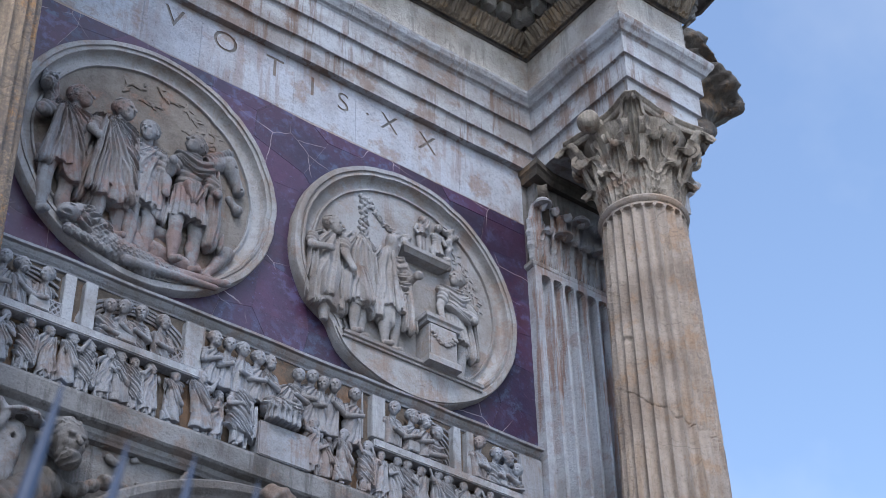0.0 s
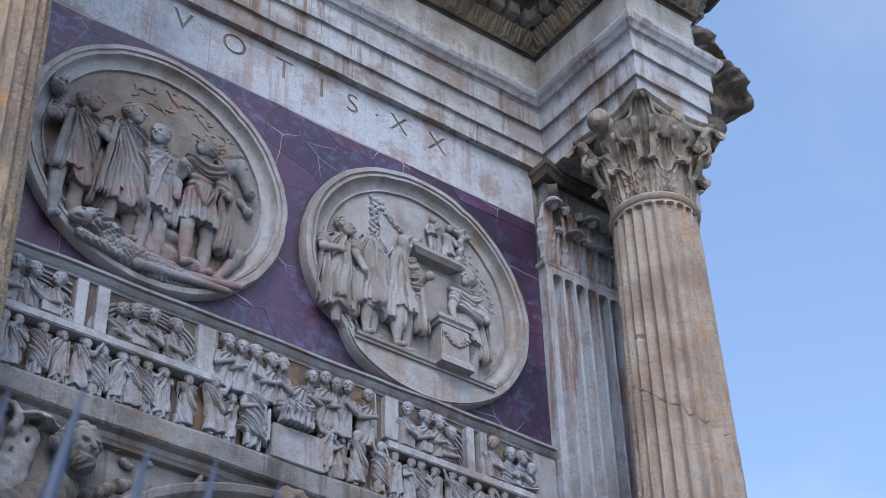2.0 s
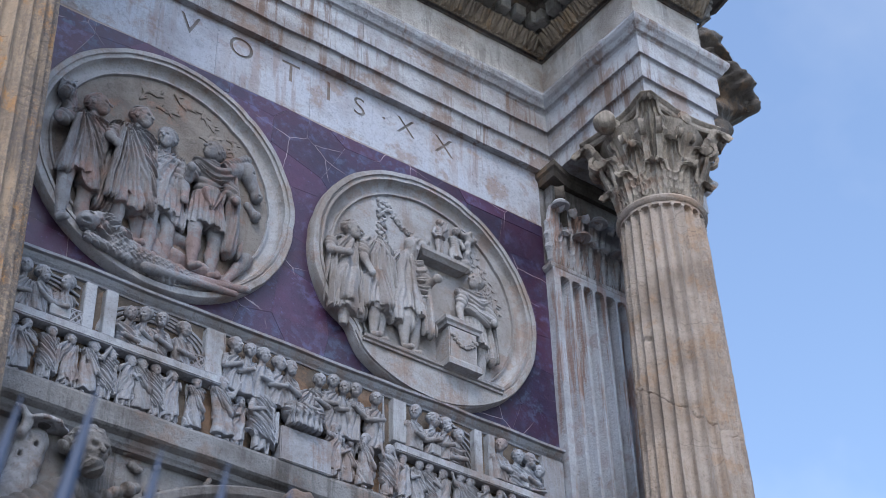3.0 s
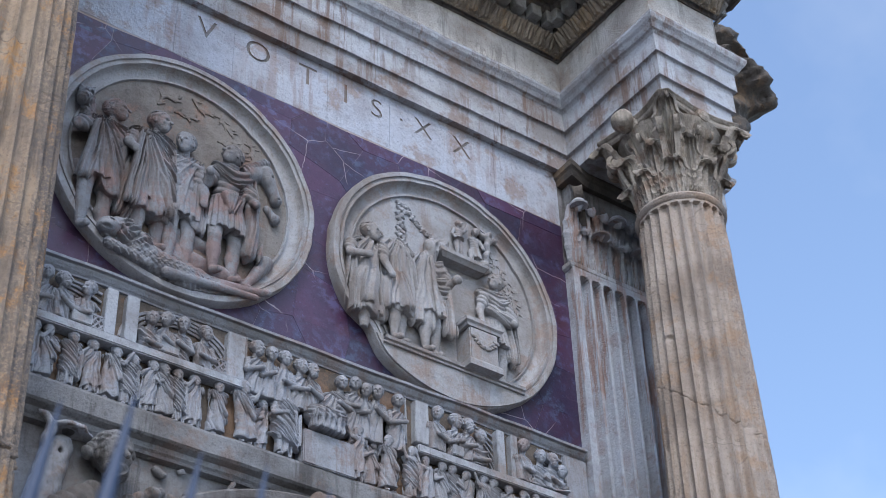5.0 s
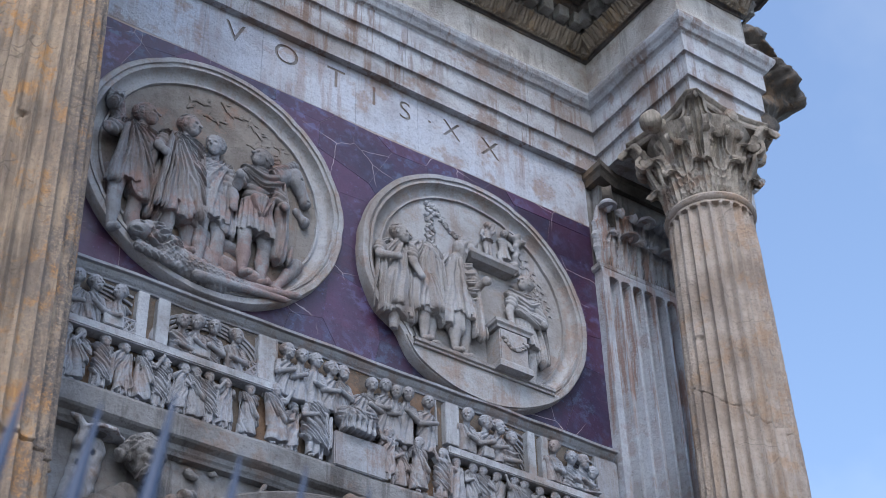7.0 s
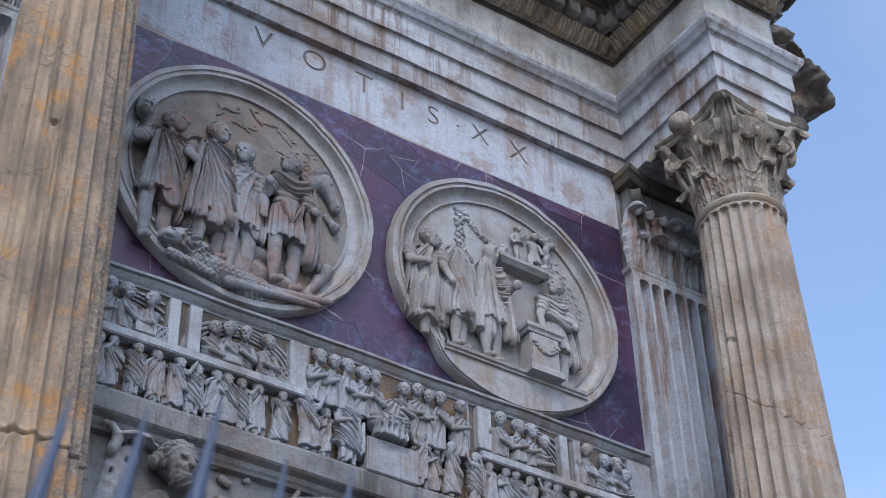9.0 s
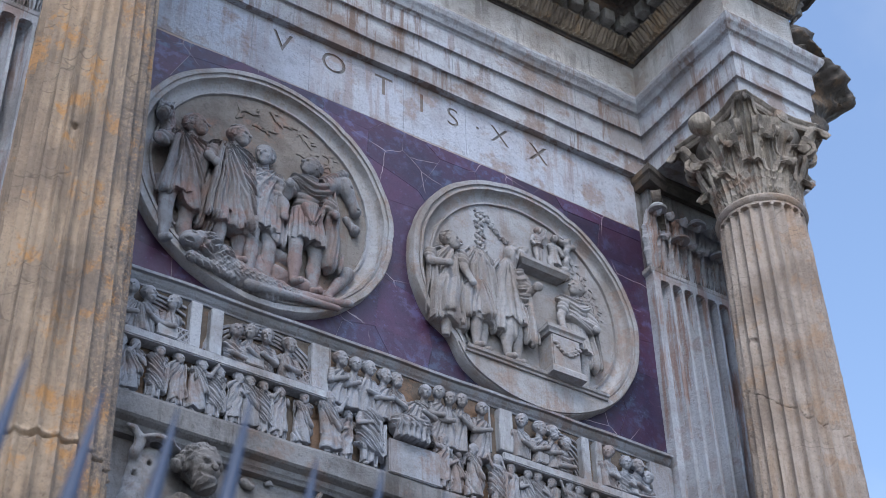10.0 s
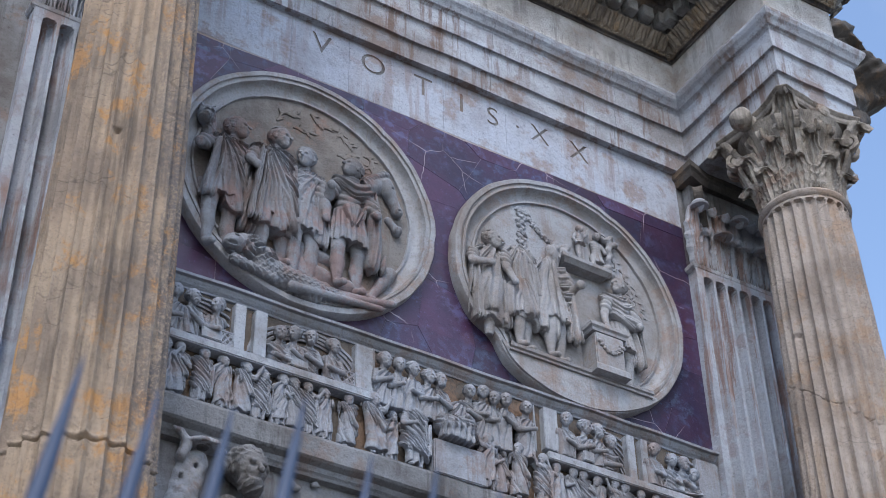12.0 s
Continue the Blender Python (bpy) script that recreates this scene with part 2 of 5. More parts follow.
# entablature
ARCHITRAVE = [(-0.3, 11.57), (0.0, 11.57), (0.0, 11.765), (0.008, 11.775), (0.035, 11.775), (0.035, 12.02), (0.045, 12.032), (0.07, 12.032), (0.07, 12.25),
              (0.085, 12.27), (0.11, 12.28), (0.13, 12.32), (0.155, 12.35), (0.17, 12.39), (0.17, 12.42), (0.0, 12.435), (-0.3, 12.435)]
PLAIN_BAND = [(-0.3, 12.437), (0.0, 12.437), (0.0, 13.03), (-0.3, 13.03)]
entablature = thing("entablature", "stepped grey marble entablature breaking forward over each column", "entablature", "structure")
cuts = (-3.62, -2.05, -0.70)
runs = [PLAN[:5] + [(cuts[0] - 0.0015, -0.08)], [(cuts[0] + 0.0015, -0.08), (cuts[1] - 0.0015, -0.08)], [(cuts[1] + 0.0015, -0.08), (cuts[2] - 0.0015, -0.08)], [(cuts[2] + 0.0015, -0.08)] + PLAN[5:]]
for run in runs:
    part("architrave_stone", sweep(run, ARCHITRAVE, closed=True, step=0.1, wear=0.009), marble, entablature)
    part("plain_band", sweep(run, PLAIN_BAND, closed=True, step=0.1, wear=0.007), band_marble, entablature, "rough grey-brown band above the stepped mouldings")
for x0, x1 in ((-6.0, -5.12), (0.13, 1.0)):
    part("soffit", new_box(x0 + 0.004, x1 - 0.004, -1.396, 0.0, 11.574, 11.70), marble, entablature)
    part("core", new_box(x0 + 0.01, x1 - 0.01, -1.39, 0.3, 12.5, 13.6), marble, entablature)
CORNICE = [(-0.3, 13.03), (0.02, 13.03), (0.03, 13.06), (0.07, 13.10), (0.12, 13.17), (0.13, 13.20), (0.15, 13.21), (0.15, 13.40), (0.22, 13.42), (0.26, 13.46), (0.27, 13.50),
           (0.52, 13.50), (0.52, 13.47), (0.56, 13.47), (0.56, 13.66), (0.61, 13.70), (0.66, 13.80), (0.68, 13.86), (-0.3, 13.92)]
cornice = thing("cornice", "dark carved marble cornice with dentils and leaf moulding", "cornice", "structure")
dense = []
for (o0, z0), (o1, z1) in zip(CORNICE, CORNICE[1:]):
    n = max(1, int(math.hypot(o1 - o0, z1 - z0) / 0.06)) if o0 > 0 else 1
    dense += [(o0 + (o1 - o0) * k / n, z0 + (z1 - z0) * k / n) for k in range(n)]
dense.append(CORNICE[-1])
bm = sweep(PLAN[:-2] + [(1.80, -0.08)], dense, step=0.08, wear=0.018)
for v in bm.verts:
    # the outer corner over the column has broken away, and the end of the cornice is eaten by weather
    if v.co.x > 1.0 and v.co.y < -0.75 and v.co.z > 13.2:
        v.co.x = 1.0 + (v.co.x - 1.0) * (0.62 + 0.3 * noise.noise(v.co * 5.0))
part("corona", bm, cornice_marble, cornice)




def along(path, spacing, margin):
    """Places at even steps along each stretch of a plan path: point, outward way, length of the stretch."""
    for a, b in zip(path, path[1:]):
        a, b = Vector(a), Vector(b)
        d = (b - a).normalized()
        out = Vector((d.y, -d.x))
        length = (b - a).length
        n = int((length - 2 * margin) / spacing)
        for k in range(n + 1):
            yield a + d * (margin + (length - 2 * margin - n * spacing) / 2 + k * spacing), out, d


dentil_marble = stone("pale_dentil_marble", (0.274, 0.285, 0.294), (0.135, 0.127, 0.117), (0.208, 0.136, 0.080), 0.4, 0.4, bump=0.7)


def dentil_mesh():
    return mesh_of("dentil", new_box(-0.062, 0.062, -0.11, 0.0, -0.075, 0.075, bevel=0.006), dentil_marble)


def leaf_tongue_mesh():
    """One bay of the carved leaf moulding: a lancet leaf with a spine, darts between, beads along the foot."""
    bm = bmesh.new()
    rows = []
    for i in range(19):
        v = i / 18
        row = []
        for k in range(17):
            u = k / 8 - 1
            if v < 0.16:
                h = 0.020 * abs(math.cos(1.5 * math.pi * u)) * math.sin(math.pi * v / 0.16)
            else:
                t = (v - 0.16) / 0.84
                edge = 0.80 * (0.35 + 0.65 * math.sin(math.pi * min(1.0, 0.25 + 0.72 * t)))
                h = 0.045 * math.sqrt(max(0.0, 1 - (u / edge) ** 2)) * (1 - 0.45 * math.exp(-(u / 0.16) ** 2)) * min(1.0, 5 * (1.02 - t))
                h += 0.030 * math.exp(-((1 - abs(u)) / 0.12) ** 2) * t
            row.append(bm.verts.new((0.066 * u, 0.012 - 0.115 * v ** 1.4 - h, 0.175 * v)))
        rows.append(row)
    for a, b in zip(rows, rows[1:]):
        for k in range(16):
            bm.faces.new((a[k], a[k + 1], b[k + 1], b[k]))
    return mesh_of("leaf_tongue", bm, leaf_marble, True)


SHOWN = [(-5.12, -0.08), (0.13, -0.08), (0.13, -1.40), (1.0, -1.40), (1.0, -0.08), (1.80, -0.08)]
shared = dentil_mesh()
for p, out, d in along(SHOWN, 0.19, 0.0):
    ob = new("dentil", shared)
    ob.parent = cornice
    ob.location, ob.rotation_euler = (p.x + out.x * 0.15, p.y + out.y * 0.15, 13.335), (0, 0, math.atan2(d.y, d.x))
shared = leaf_tongue_mesh()
for p, out, d in along(SHOWN, 0.132, 0.0):
    ob = new("leaf_tongue", shared)
    ob.parent = cornice
    ob.location, ob.rotation_euler = (p.x + out.x * 0.072, p.y + out.y * 0.072, 13.035), (0, 0, math.atan2(d.y, d.x))
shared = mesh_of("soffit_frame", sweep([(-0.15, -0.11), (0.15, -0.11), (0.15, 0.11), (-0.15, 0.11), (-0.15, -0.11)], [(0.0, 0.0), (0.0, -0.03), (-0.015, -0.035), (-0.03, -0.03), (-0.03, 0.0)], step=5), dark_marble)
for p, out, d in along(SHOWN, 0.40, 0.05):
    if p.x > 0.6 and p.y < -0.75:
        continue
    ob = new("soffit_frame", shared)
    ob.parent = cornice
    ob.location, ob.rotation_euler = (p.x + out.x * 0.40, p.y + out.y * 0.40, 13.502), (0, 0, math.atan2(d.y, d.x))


# ---- columns ----
def shaft(bm, cx, cy, z0, z1, r0, r1, cracks=(), joints=(), holes=(), flutes=24, seg=8, rows=64):
    """A fluted shaft with a slight swelling, its flutes ending in round heads; cracks: (z, rise along the turn)."""
    n = flutes * seg
    zs = [z0 + (z1 - z0) * (k / rows) for k in range(rows - 2)] + [z1 - 0.14 + 0.14 * k / 14 for k in range(15)]
    for zc, rise in cracks:
        zs += [zc - 0.42 + 0.84 * k / 84 for k in range(85)]
    for zj in joints:
        zs += [zj + d for d in (-0.05, -0.03, -0.018, -0.008, 0.0, 0.008, 0.018, 0.03, 0.05)]
    for ah, zh in holes:
        zs += [zh - 0.05 + 0.01 * k for k in range(11)]
    zs = sorted(set(round(z, 3) for z in zs))
    rings = []
    for z in zs:
        t = (z - z0) / (z1 - z0)
        r = r0 + (r1 - r0) * (0.35 * t + 0.65 * t * t)
        ring = []
        for k in range(n):
            a = 2 * math.pi * k / n
            u = (k % seg) / seg * 2 - 1
            w = abs(u) / 0.80
            half = math.pi * r / flutes * 0.80
            head = z1 - 0.05 - half * (1 - math.sqrt(max(0.0, 1 - w * w)))
            d = 0.045 * math.sqrt(max(0.0, 1 - w * w)) if z < head else 0.0
            p = Vector((math.cos(a), math.sin(a), 0))
            co = Vector((cx, cy, z)) + p * (r - d)
            chip = noise.noise(co * 2.1) * 0.5 + noise.noise(co * 8.0) * 0.5
            wear = 0.007 * chip + 0.003 * noise.noise(co * 30.0)
            if d < 0.004:
                wear -= 0.035 * max(0.0, chip - 0.18)
            for zc, rise in cracks:
                line = zc + rise * math.sin(a - 0.27) + 0.035 * noise.noise(Vector((a * 5.0, zc, 0))) + 0.015 * noise.noise(Vector((a * 19.0, zc, 3)))
                wear -= 0.016 * max(0.0, 1 - abs(z - line) / 0.010)
            for zj in joints:
                wear += 0.012 * max(0.0, 1 - abs(z - zj - 0.012) / 0.02) - 0.018 * max(0.0, 1 - abs(z - zj + 0.012 + 0.01 * noise.noise(co * 9.0)) / 0.012)
            for ah, zh in holes:
                gap = math.hypot(math.remainder(a - ah, 2 * math.pi) * r, z - zh)
                wear -= 0.05 * max(0.0, 1 - gap / 0.035)
            ring.append(bm.verts.new(co + p * wear))
        rings.append(ring)
    for a, b in zip(rings, rings[1:]):
        for k in range(n):
            bm.faces.new((a[k], a[(k + 1) % n], b[(k + 1) % n], b[k]))
    bm.faces.new(rings[-1])
    return bm


def lathe(bm, cx, cy, profile, n=48):
    rings = [[bm.verts.new((cx + r * math.cos(2 * math.pi * k / n), cy + r * math.sin(2 * math.pi * k / n), z)) for k in range(n)] for r, z in profile]
    for a, b in zip(rings, rings[1:]):
        for k in range(n):
            bm.faces.new((a[k], a[(k + 1) % n], b[(k + 1) % n], b[k]))
    bm.faces.new(rings[0])
    bm.faces.new(rings[-1])
    return bm



# ---- carved shapes: smooth unions of round forms turned into meshes ----
def net(fn, lo, hi, h):
    """Surface of fn = 0 as quads, one vertex in each crossed cell of a grid of step h; far from the surface only every fourth point is worked out."""
    lo = np.array(lo, np.float32)
    n = [int(math.ceil((hi[k] - lo[k]) / h)) + 1 for k in range(3)]
    grid = np.stack(np.meshgrid(*[np.arange(0, n[k] + 4, 4) for k in range(3)], indexing="ij"), -1).astype(np.float32)
    rough = fn(lo + grid * np.float32(h))
    pick = np.ix_(*[(np.arange(n[k]) + 2) // 4 for k in range(3)])
    near = (np.abs(rough) < 0.015 + 7.0 * h)[pick]
    V = rough[pick].astype(np.float32)
    V[near] = fn(lo + np.argwhere(near).astype(np.float32) * np.float32(h))
    S = V < 0
    ids, places, quads = [], [], []
    for axis in range(3):
        o = [k for k in range(3) if k != axis]
        a = S[tuple(slice(0, -1) if k == axis else slice(None) for k in range(3))]
        b = S[tuple(slice(1, None) if k == axis else slice(None) for k in range(3))]
        e = np.argwhere(a != b)
        e = e[(e[:, o[0]] > 0) & (e[:, o[1]] > 0) & (e[:, o[0]] < n[o[0]] - 1) & (e[:, o[1]] < n[o[1]] - 1)]
        f = e.copy()
        f[:, axis] += 1
        va, vb = V[tuple(e.T)], V[tuple(f.T)]
        p = e.astype(np.float64)
        p[:, axis] += va / (va - vb)
        cells = []
        for d0, d1 in ((1, 1), (0, 1), (0, 0), (1, 0)):
            c = e.copy()
            c[:, o[0]] -= d0
            c[:, o[1]] -= d1
            cells.append((c[:, 0] * n[1] + c[:, 1]) * n[2] + c[:, 2])
            ids.append(cells[-1])
            places.append(p)
        q = np.stack(cells, 1)
        turn = va < 0 if axis != 1 else va >= 0
        q[~turn] = q[~turn][:, ::-1]
        quads.append(q)
    key, index = np.unique(np.concatenate(ids), return_inverse=True)
    places = np.concatenate(places)
    count = np.bincount(index)
    verts = np.stack([np.bincount(index, places[:, k]) / count for k in range(3)], 1) * h + lo
    return verts, np.searchsorted(key, np.concatenate(quads))


def rod(P, a, b, ra, rb, squash=1.0):
    a, b = np.array(a, np.float32), np.array(b, np.float32)
    d = b - a
    q = P - a
    t = np.clip((q @ d) / (d @ d), 0, 1)
    w = q - t[..., None] * d
    if squash != 1:
        w = w * np.array((1, 1 / squash, 1), np.float32)
    return np.sqrt(np.einsum("...i,...i", w, w)) - (ra + (rb - ra) * t)


def egg(P, c, r):
    q = (P - np.array(c, np.float32)) / np.array(r, np.float32)
    return (np.sqrt(np.einsum("...i,...i", q, q)) - 1) * min(r)


def join(*ds, k=0.02):
    out = ds[0]
    for d in ds[1:]:
        m = np.clip(0.5 + 0.5 * (d - out) / k, 0, 1)
        out = d * (1 - m) + out * m - k * m * (1 - m)
    return out


def groove(ph, sharp=1.3):
    """Rounded cords with narrow drilled hollows between them."""
    return (1 - np.abs(np.sin(ph))) ** sharp


def carved_head(P, at, size, yaw=0.0, pitch=0.0, seed=0, beard=False):
    """A head with brow, nose, sunk eyes, mouth and a cap of curls; yaw turns the face towards +x."""
    q = P - np.array(at, np.float32)
    x, y, z = q[..., 0] / size, q[..., 1] / size, q[..., 2] / size
    x, y = x * math.cos(yaw) + y * math.sin(yaw), y * math.cos(yaw) - x * math.sin(yaw)
    y, z = y * math.cos(pitch) - z * math.sin(pitch), y * math.sin(pitch) + z * math.cos(pitch)
    q = np.stack((x, y, z), -1)
    face = join(egg(q, (0, 0.10, 0.16), (0.70, 0.88, 0.80)), egg(q, (0, -0.28, -0.24), (0.52, 0.56, 0.72)), egg(q, (0, -0.42, -0.66), (0.32, 0.34, 0.30)), k=0.10)
    face = join(face, rod(q, (-0.30, -0.72, 0.12), (0.30, -0.72, 0.12), 0.11, 0.11), rod(q, (0, -0.82, 0.04), (0, -1.06, -0.30), 0.07, 0.13), egg(q, (-0.30, -0.58, -0.28), (0.2, 0.2, 0.2)), egg(q, (0.30, -0.58, -0.28), (0.2, 0.2, 0.2)), k=0.06)
    for sd in (-1, 1):
        face = np.maximum(face, -egg(q, (sd * 0.25, -0.88, -0.05), (0.19, 0.24, 0.12)))
        face = np.minimum(face, egg(q, (sd * 0.66, 0.02, -0.10), (0.10, 0.16, 0.24)))
    face = np.maximum(face, -egg(q, (0, -0.94, -0.56), (0.20, 0.16, 0.055)))
    curls = np.abs(np.sin(7.5 * x + 2 * np.sin(6 * z + seed)) * np.sin(7 * z + 5.5 * y + seed))
    hair = np.maximum(egg(q, (0, 0.24, 0.32), (0.80, 0.94, 0.78)) + 0.20 * curls - 0.05, -egg(q, (0, -1.05, -0.25), (0.92, 0.98, 0.86)))
    face = np.minimum(face, hair)
    if beard:
        face = np.minimum(face, np.maximum(egg(q, (0, -0.36, -0.70), (0.56, 0.56, 0.52)) + 0.14 * curls, -egg(q, (0, -1.0, -0.36), (0.34, 0.36, 0.26))))
    return face * size * 0.85


def cloth(P, hull, fold, depth, hem=None, clips=(), seed=0, k=0.04):
    """Draped cloth over a hull of rods. fold: ("fan", x, z, n) rays from a pin, ("swag", x, z, n) loops under a pin, ("down", slope, 0, n) hanging cords."""
    x, z = P[..., 0], P[..., 2]
    d = join(*[rod(P, *r) for r in hull], k=k)
    kind, fx, fz, n = fold
    n = n * 1.8
    if kind == "fan":
        ph = n * np.arctan2(x - fx, fz - z) + 0.8 * np.sin(9 * z + seed) + 0.5 * np.sin(21 * z + 13 * x + seed)
    elif kind == "swag":
        ph = n * (np.abs(x - fx - 0.2 * (fz - z)) ** 1.5 * 1.6 + fz - z) + 0.7 * np.sin(9 * x + seed) + 0.6 * np.sin(14 * z - 12 * x + seed)
    else:
        ph = n * (x - fx * z) + 0.7 * np.sin(8 * z + seed) + 0.3 * np.sin(23 * z + seed)
    uneven = 0.62 + 0.38 * np.sin(ph * 0.23 + 2.0 * seed + 3.0 * z)
    d = d + 1.7 * depth * (0.55 * uneven * groove(ph, 1.0) + 0.75 * groove(ph * 0.37 + 0.7 * seed + 0.5 * np.sin(6 * x), 0.8)) - 0.7 * depth
    if hem is not None:
        d = np.maximum(d, hem[0] + hem[1] * x - z + 0.35 * depth * np.sin(ph * 0.82))
    for nx, nz, c in clips:
        d = np.maximum(d, nx * x + nz * z - c)
    return d


def draped(seed, cloths=(), rolls=(), arms=(), head="bare", yaw=0.0, pitch=0.0, beard=False, big=1.0, w=0.105, lean=0.0, hem=0.36, feet=(-0.065, 0.075), belt=0.57, torso=1.0, extra=None, cut=None):
    """A standing carved figure one unit tall: bare legs, belted tunic, cloaks, arms (shoulder, elbow, fist, sleeve), a head."""
    def fn(P):
        x, y, z = P[..., 0], P[..., 1], P[..., 2]
        legs = []
        for i, fx in enumerate(feet):
            kx, fwd = fx * 1.05, (-0.045, -0.005)[i]
            legs += [rod(P, (fx * 0.75, 0.0, 0.48), (kx, fwd, 0.275), 0.062, 0.043), rod(P, (kx, fwd, 0.275), (fx, fwd + 0.02, 0.18), 0.041, 0.046), rod(P, (fx, fwd + 0.02, 0.18), (fx, fwd + 0.02, 0.05), 0.045, 0.026),
                     rod(P, (fx, fwd, 0.026), (fx + 0.02, fwd - 0.055, 0.018), 0.028, 0.022)]
        d = join(*legs, k=0.012)
        a = np.arctan2(x, -y + 0.03)
        up = join(rod(P, (0, 0, belt), (lean, 0, 0.72), 0.088 * torso, 0.100 * torso, 0.82), rod(P, (lean - w * 0.62, 0, 0.775), (lean + w * 0.62, 0, 0.775), 0.056, 0.056), k=0.03)
        up = up + 0.016 * groove(62 * (z - 1.8 * (x - lean) ** 2) + 0.8 * np.sin(14 * x + seed), 1.0) * np.clip((0.79 - z) * 14, 0, 1)
        skirt = rod(P, (0, 0, belt - 0.01), (0, -0.01, hem - 0.02), 0.098 * torso, 0.142 * torso, 0.82)
        ph = 10.5 * a + 0.6 * np.sin(9 * z + seed) + seed
        skirt = np.maximum(skirt + 0.026 * groove(ph, 1.0) * np.clip((belt - z) * 9, 0, 1) - 0.008, hem - z + 0.010 * np.sin(ph * 0.9))
        d = np.minimum(d, join(up, skirt, k=0.008) + 0.020 * np.exp(-((z - belt - 0.01) / 0.010) ** 2))
        for c in cloths:
            d = np.minimum(d, cloth(P, seed=seed, **c))
        for a0, b0, ra, rb in rolls:
            t = rod(P, a0, b0, ra, rb)
            d = np.minimum(d, t + 0.30 * ra * groove(70 * (x + 0.4 * z) + seed, 1.0))
        for sh, el, fist, sleeve in arms:
            d = join(d, rod(P, sh, el, 0.040, 0.034), k=0.010)
            if sleeve:
                at = tuple(s + (e - s) * sleeve for s, e in zip(sh, el))
                d = np.minimum(d, rod(P, sh, at, 0.050, 0.056) + 0.014 * groove(60 * z + 30 * x + seed, 1.0))
            d = join(d, rod(P, el, fist, 0.033, 0.023), egg(P, fist, (0.028, 0.026, 0.032)), k=0.008)
        if head:
            hc = (lean + 0.012 * math.sin(yaw), -0.062, 1.0 - 0.074 * big)
            d = join(d, rod(P, (lean, -0.005, 0.79), (hc[0], hc[1] + 0.02, hc[2] - 0.03), 0.042, 0.036), k=0.010)
            if head == "hood":
                d = np.minimum(d, join(egg(P, (hc[0], hc[1] + 0.01, hc[2]), (0.060, 0.068, 0.078)), rod(P, (lean, -0.01, 0.80), hc, 0.066, 0.052), k=0.02) + 0.010 * groove(46 * x + 20 * z))
                d = np.maximum(d, -egg(P, (hc[0] + 0.05 * math.sin(yaw), hc[1] - 0.075, hc[2] - 0.012), (0.036, 0.05, 0.046)))
            else:
                d = np.minimum(d, carved_head(P, hc, 0.074 * big, yaw, pitch, seed, beard))
        if extra is not None:
            d = np.minimum(d, extra(P))
        return d if cut is None else np.maximum(d, cut - z)
    return fn


def carve(name, fn, lo, hi, h, material, m, parent, label=""):
    """A carved form as one mesh part, placed by the pose m."""
    v, q = net(fn, lo, hi, h)
    M = np.array(m)
    me = bpy.data.meshes.new(name)
    me.from_pydata((v @ M[:3, :3].T + M[:3, 3]).tolist(), [], q.tolist())
    me.materials.append(material)
    me.shade_smooth()
    me.set_sharp_from_angle(angle=radians(50))
    ob = new(name, me)
    ob.parent = parent
    if label:
        ob["label"] = label
    return ob


def figure(fn, x, z, tall, depth, material, parent, h=0.0052, flip=1, y=-0.05, tilt=0.0, name="carved_figure", low=-0.02):
    m = Matrix.Translation((x, y, z)) @ Matrix.Rotation(radians(tilt), 4, "Y") @ Matrix.Diagonal((flip * tall, depth * tall, tall, 1))
    ob = carve(name, fn, (-0.30, -0.27, low), (0.30, 0.03, 1.06), h, material, m, parent)
    if flip < 0:
        ob.data.flip_normals()
    return ob


# the end of the cornice, eaten away by weather
def broken_end(P):
    d = join(egg(P, (2.22, -0.30, 14.02), (0.36, 0.34, 0.40)), egg(P, (2.42, -0.38, 13.62), (0.36, 0.34, 0.30)), egg(P, (2.16, -0.28, 13.12), (0.30, 0.30, 0.36)),
             rod(P, (1.7, -0.46, 13.46), (2.66, -0.50, 13.50), 0.09, 0.05), rod(P, (2.4, -0.3, 13.6), (2.3, 2.4, 13.6), 0.32, 0.34), k=0.06)
    x, y, z = P[..., 0], P[..., 1], P[..., 2]
    return d + 0.075 * np.sin(7 * x + 3 * np.sin(5 * z)) * np.sin(8 * z + 2 * np.sin(6 * y)) + 0.035 * np.sin(19 * x + 4 * np.sin(9 * z)) * np.sin(21 * z + 9 * y) + 0.012 * np.sin(47 * x + 20 * y) * np.sin(51 * z)


carve("broken_end", broken_end, (1.6, -1.0, 12.6), (2.95, 2.8, 14.6), 0.034, dark_marble, Matrix.Identity(4), cornice, "eroded broken end of the cornice")

# ---- columns ----
CAP0 = 10.57


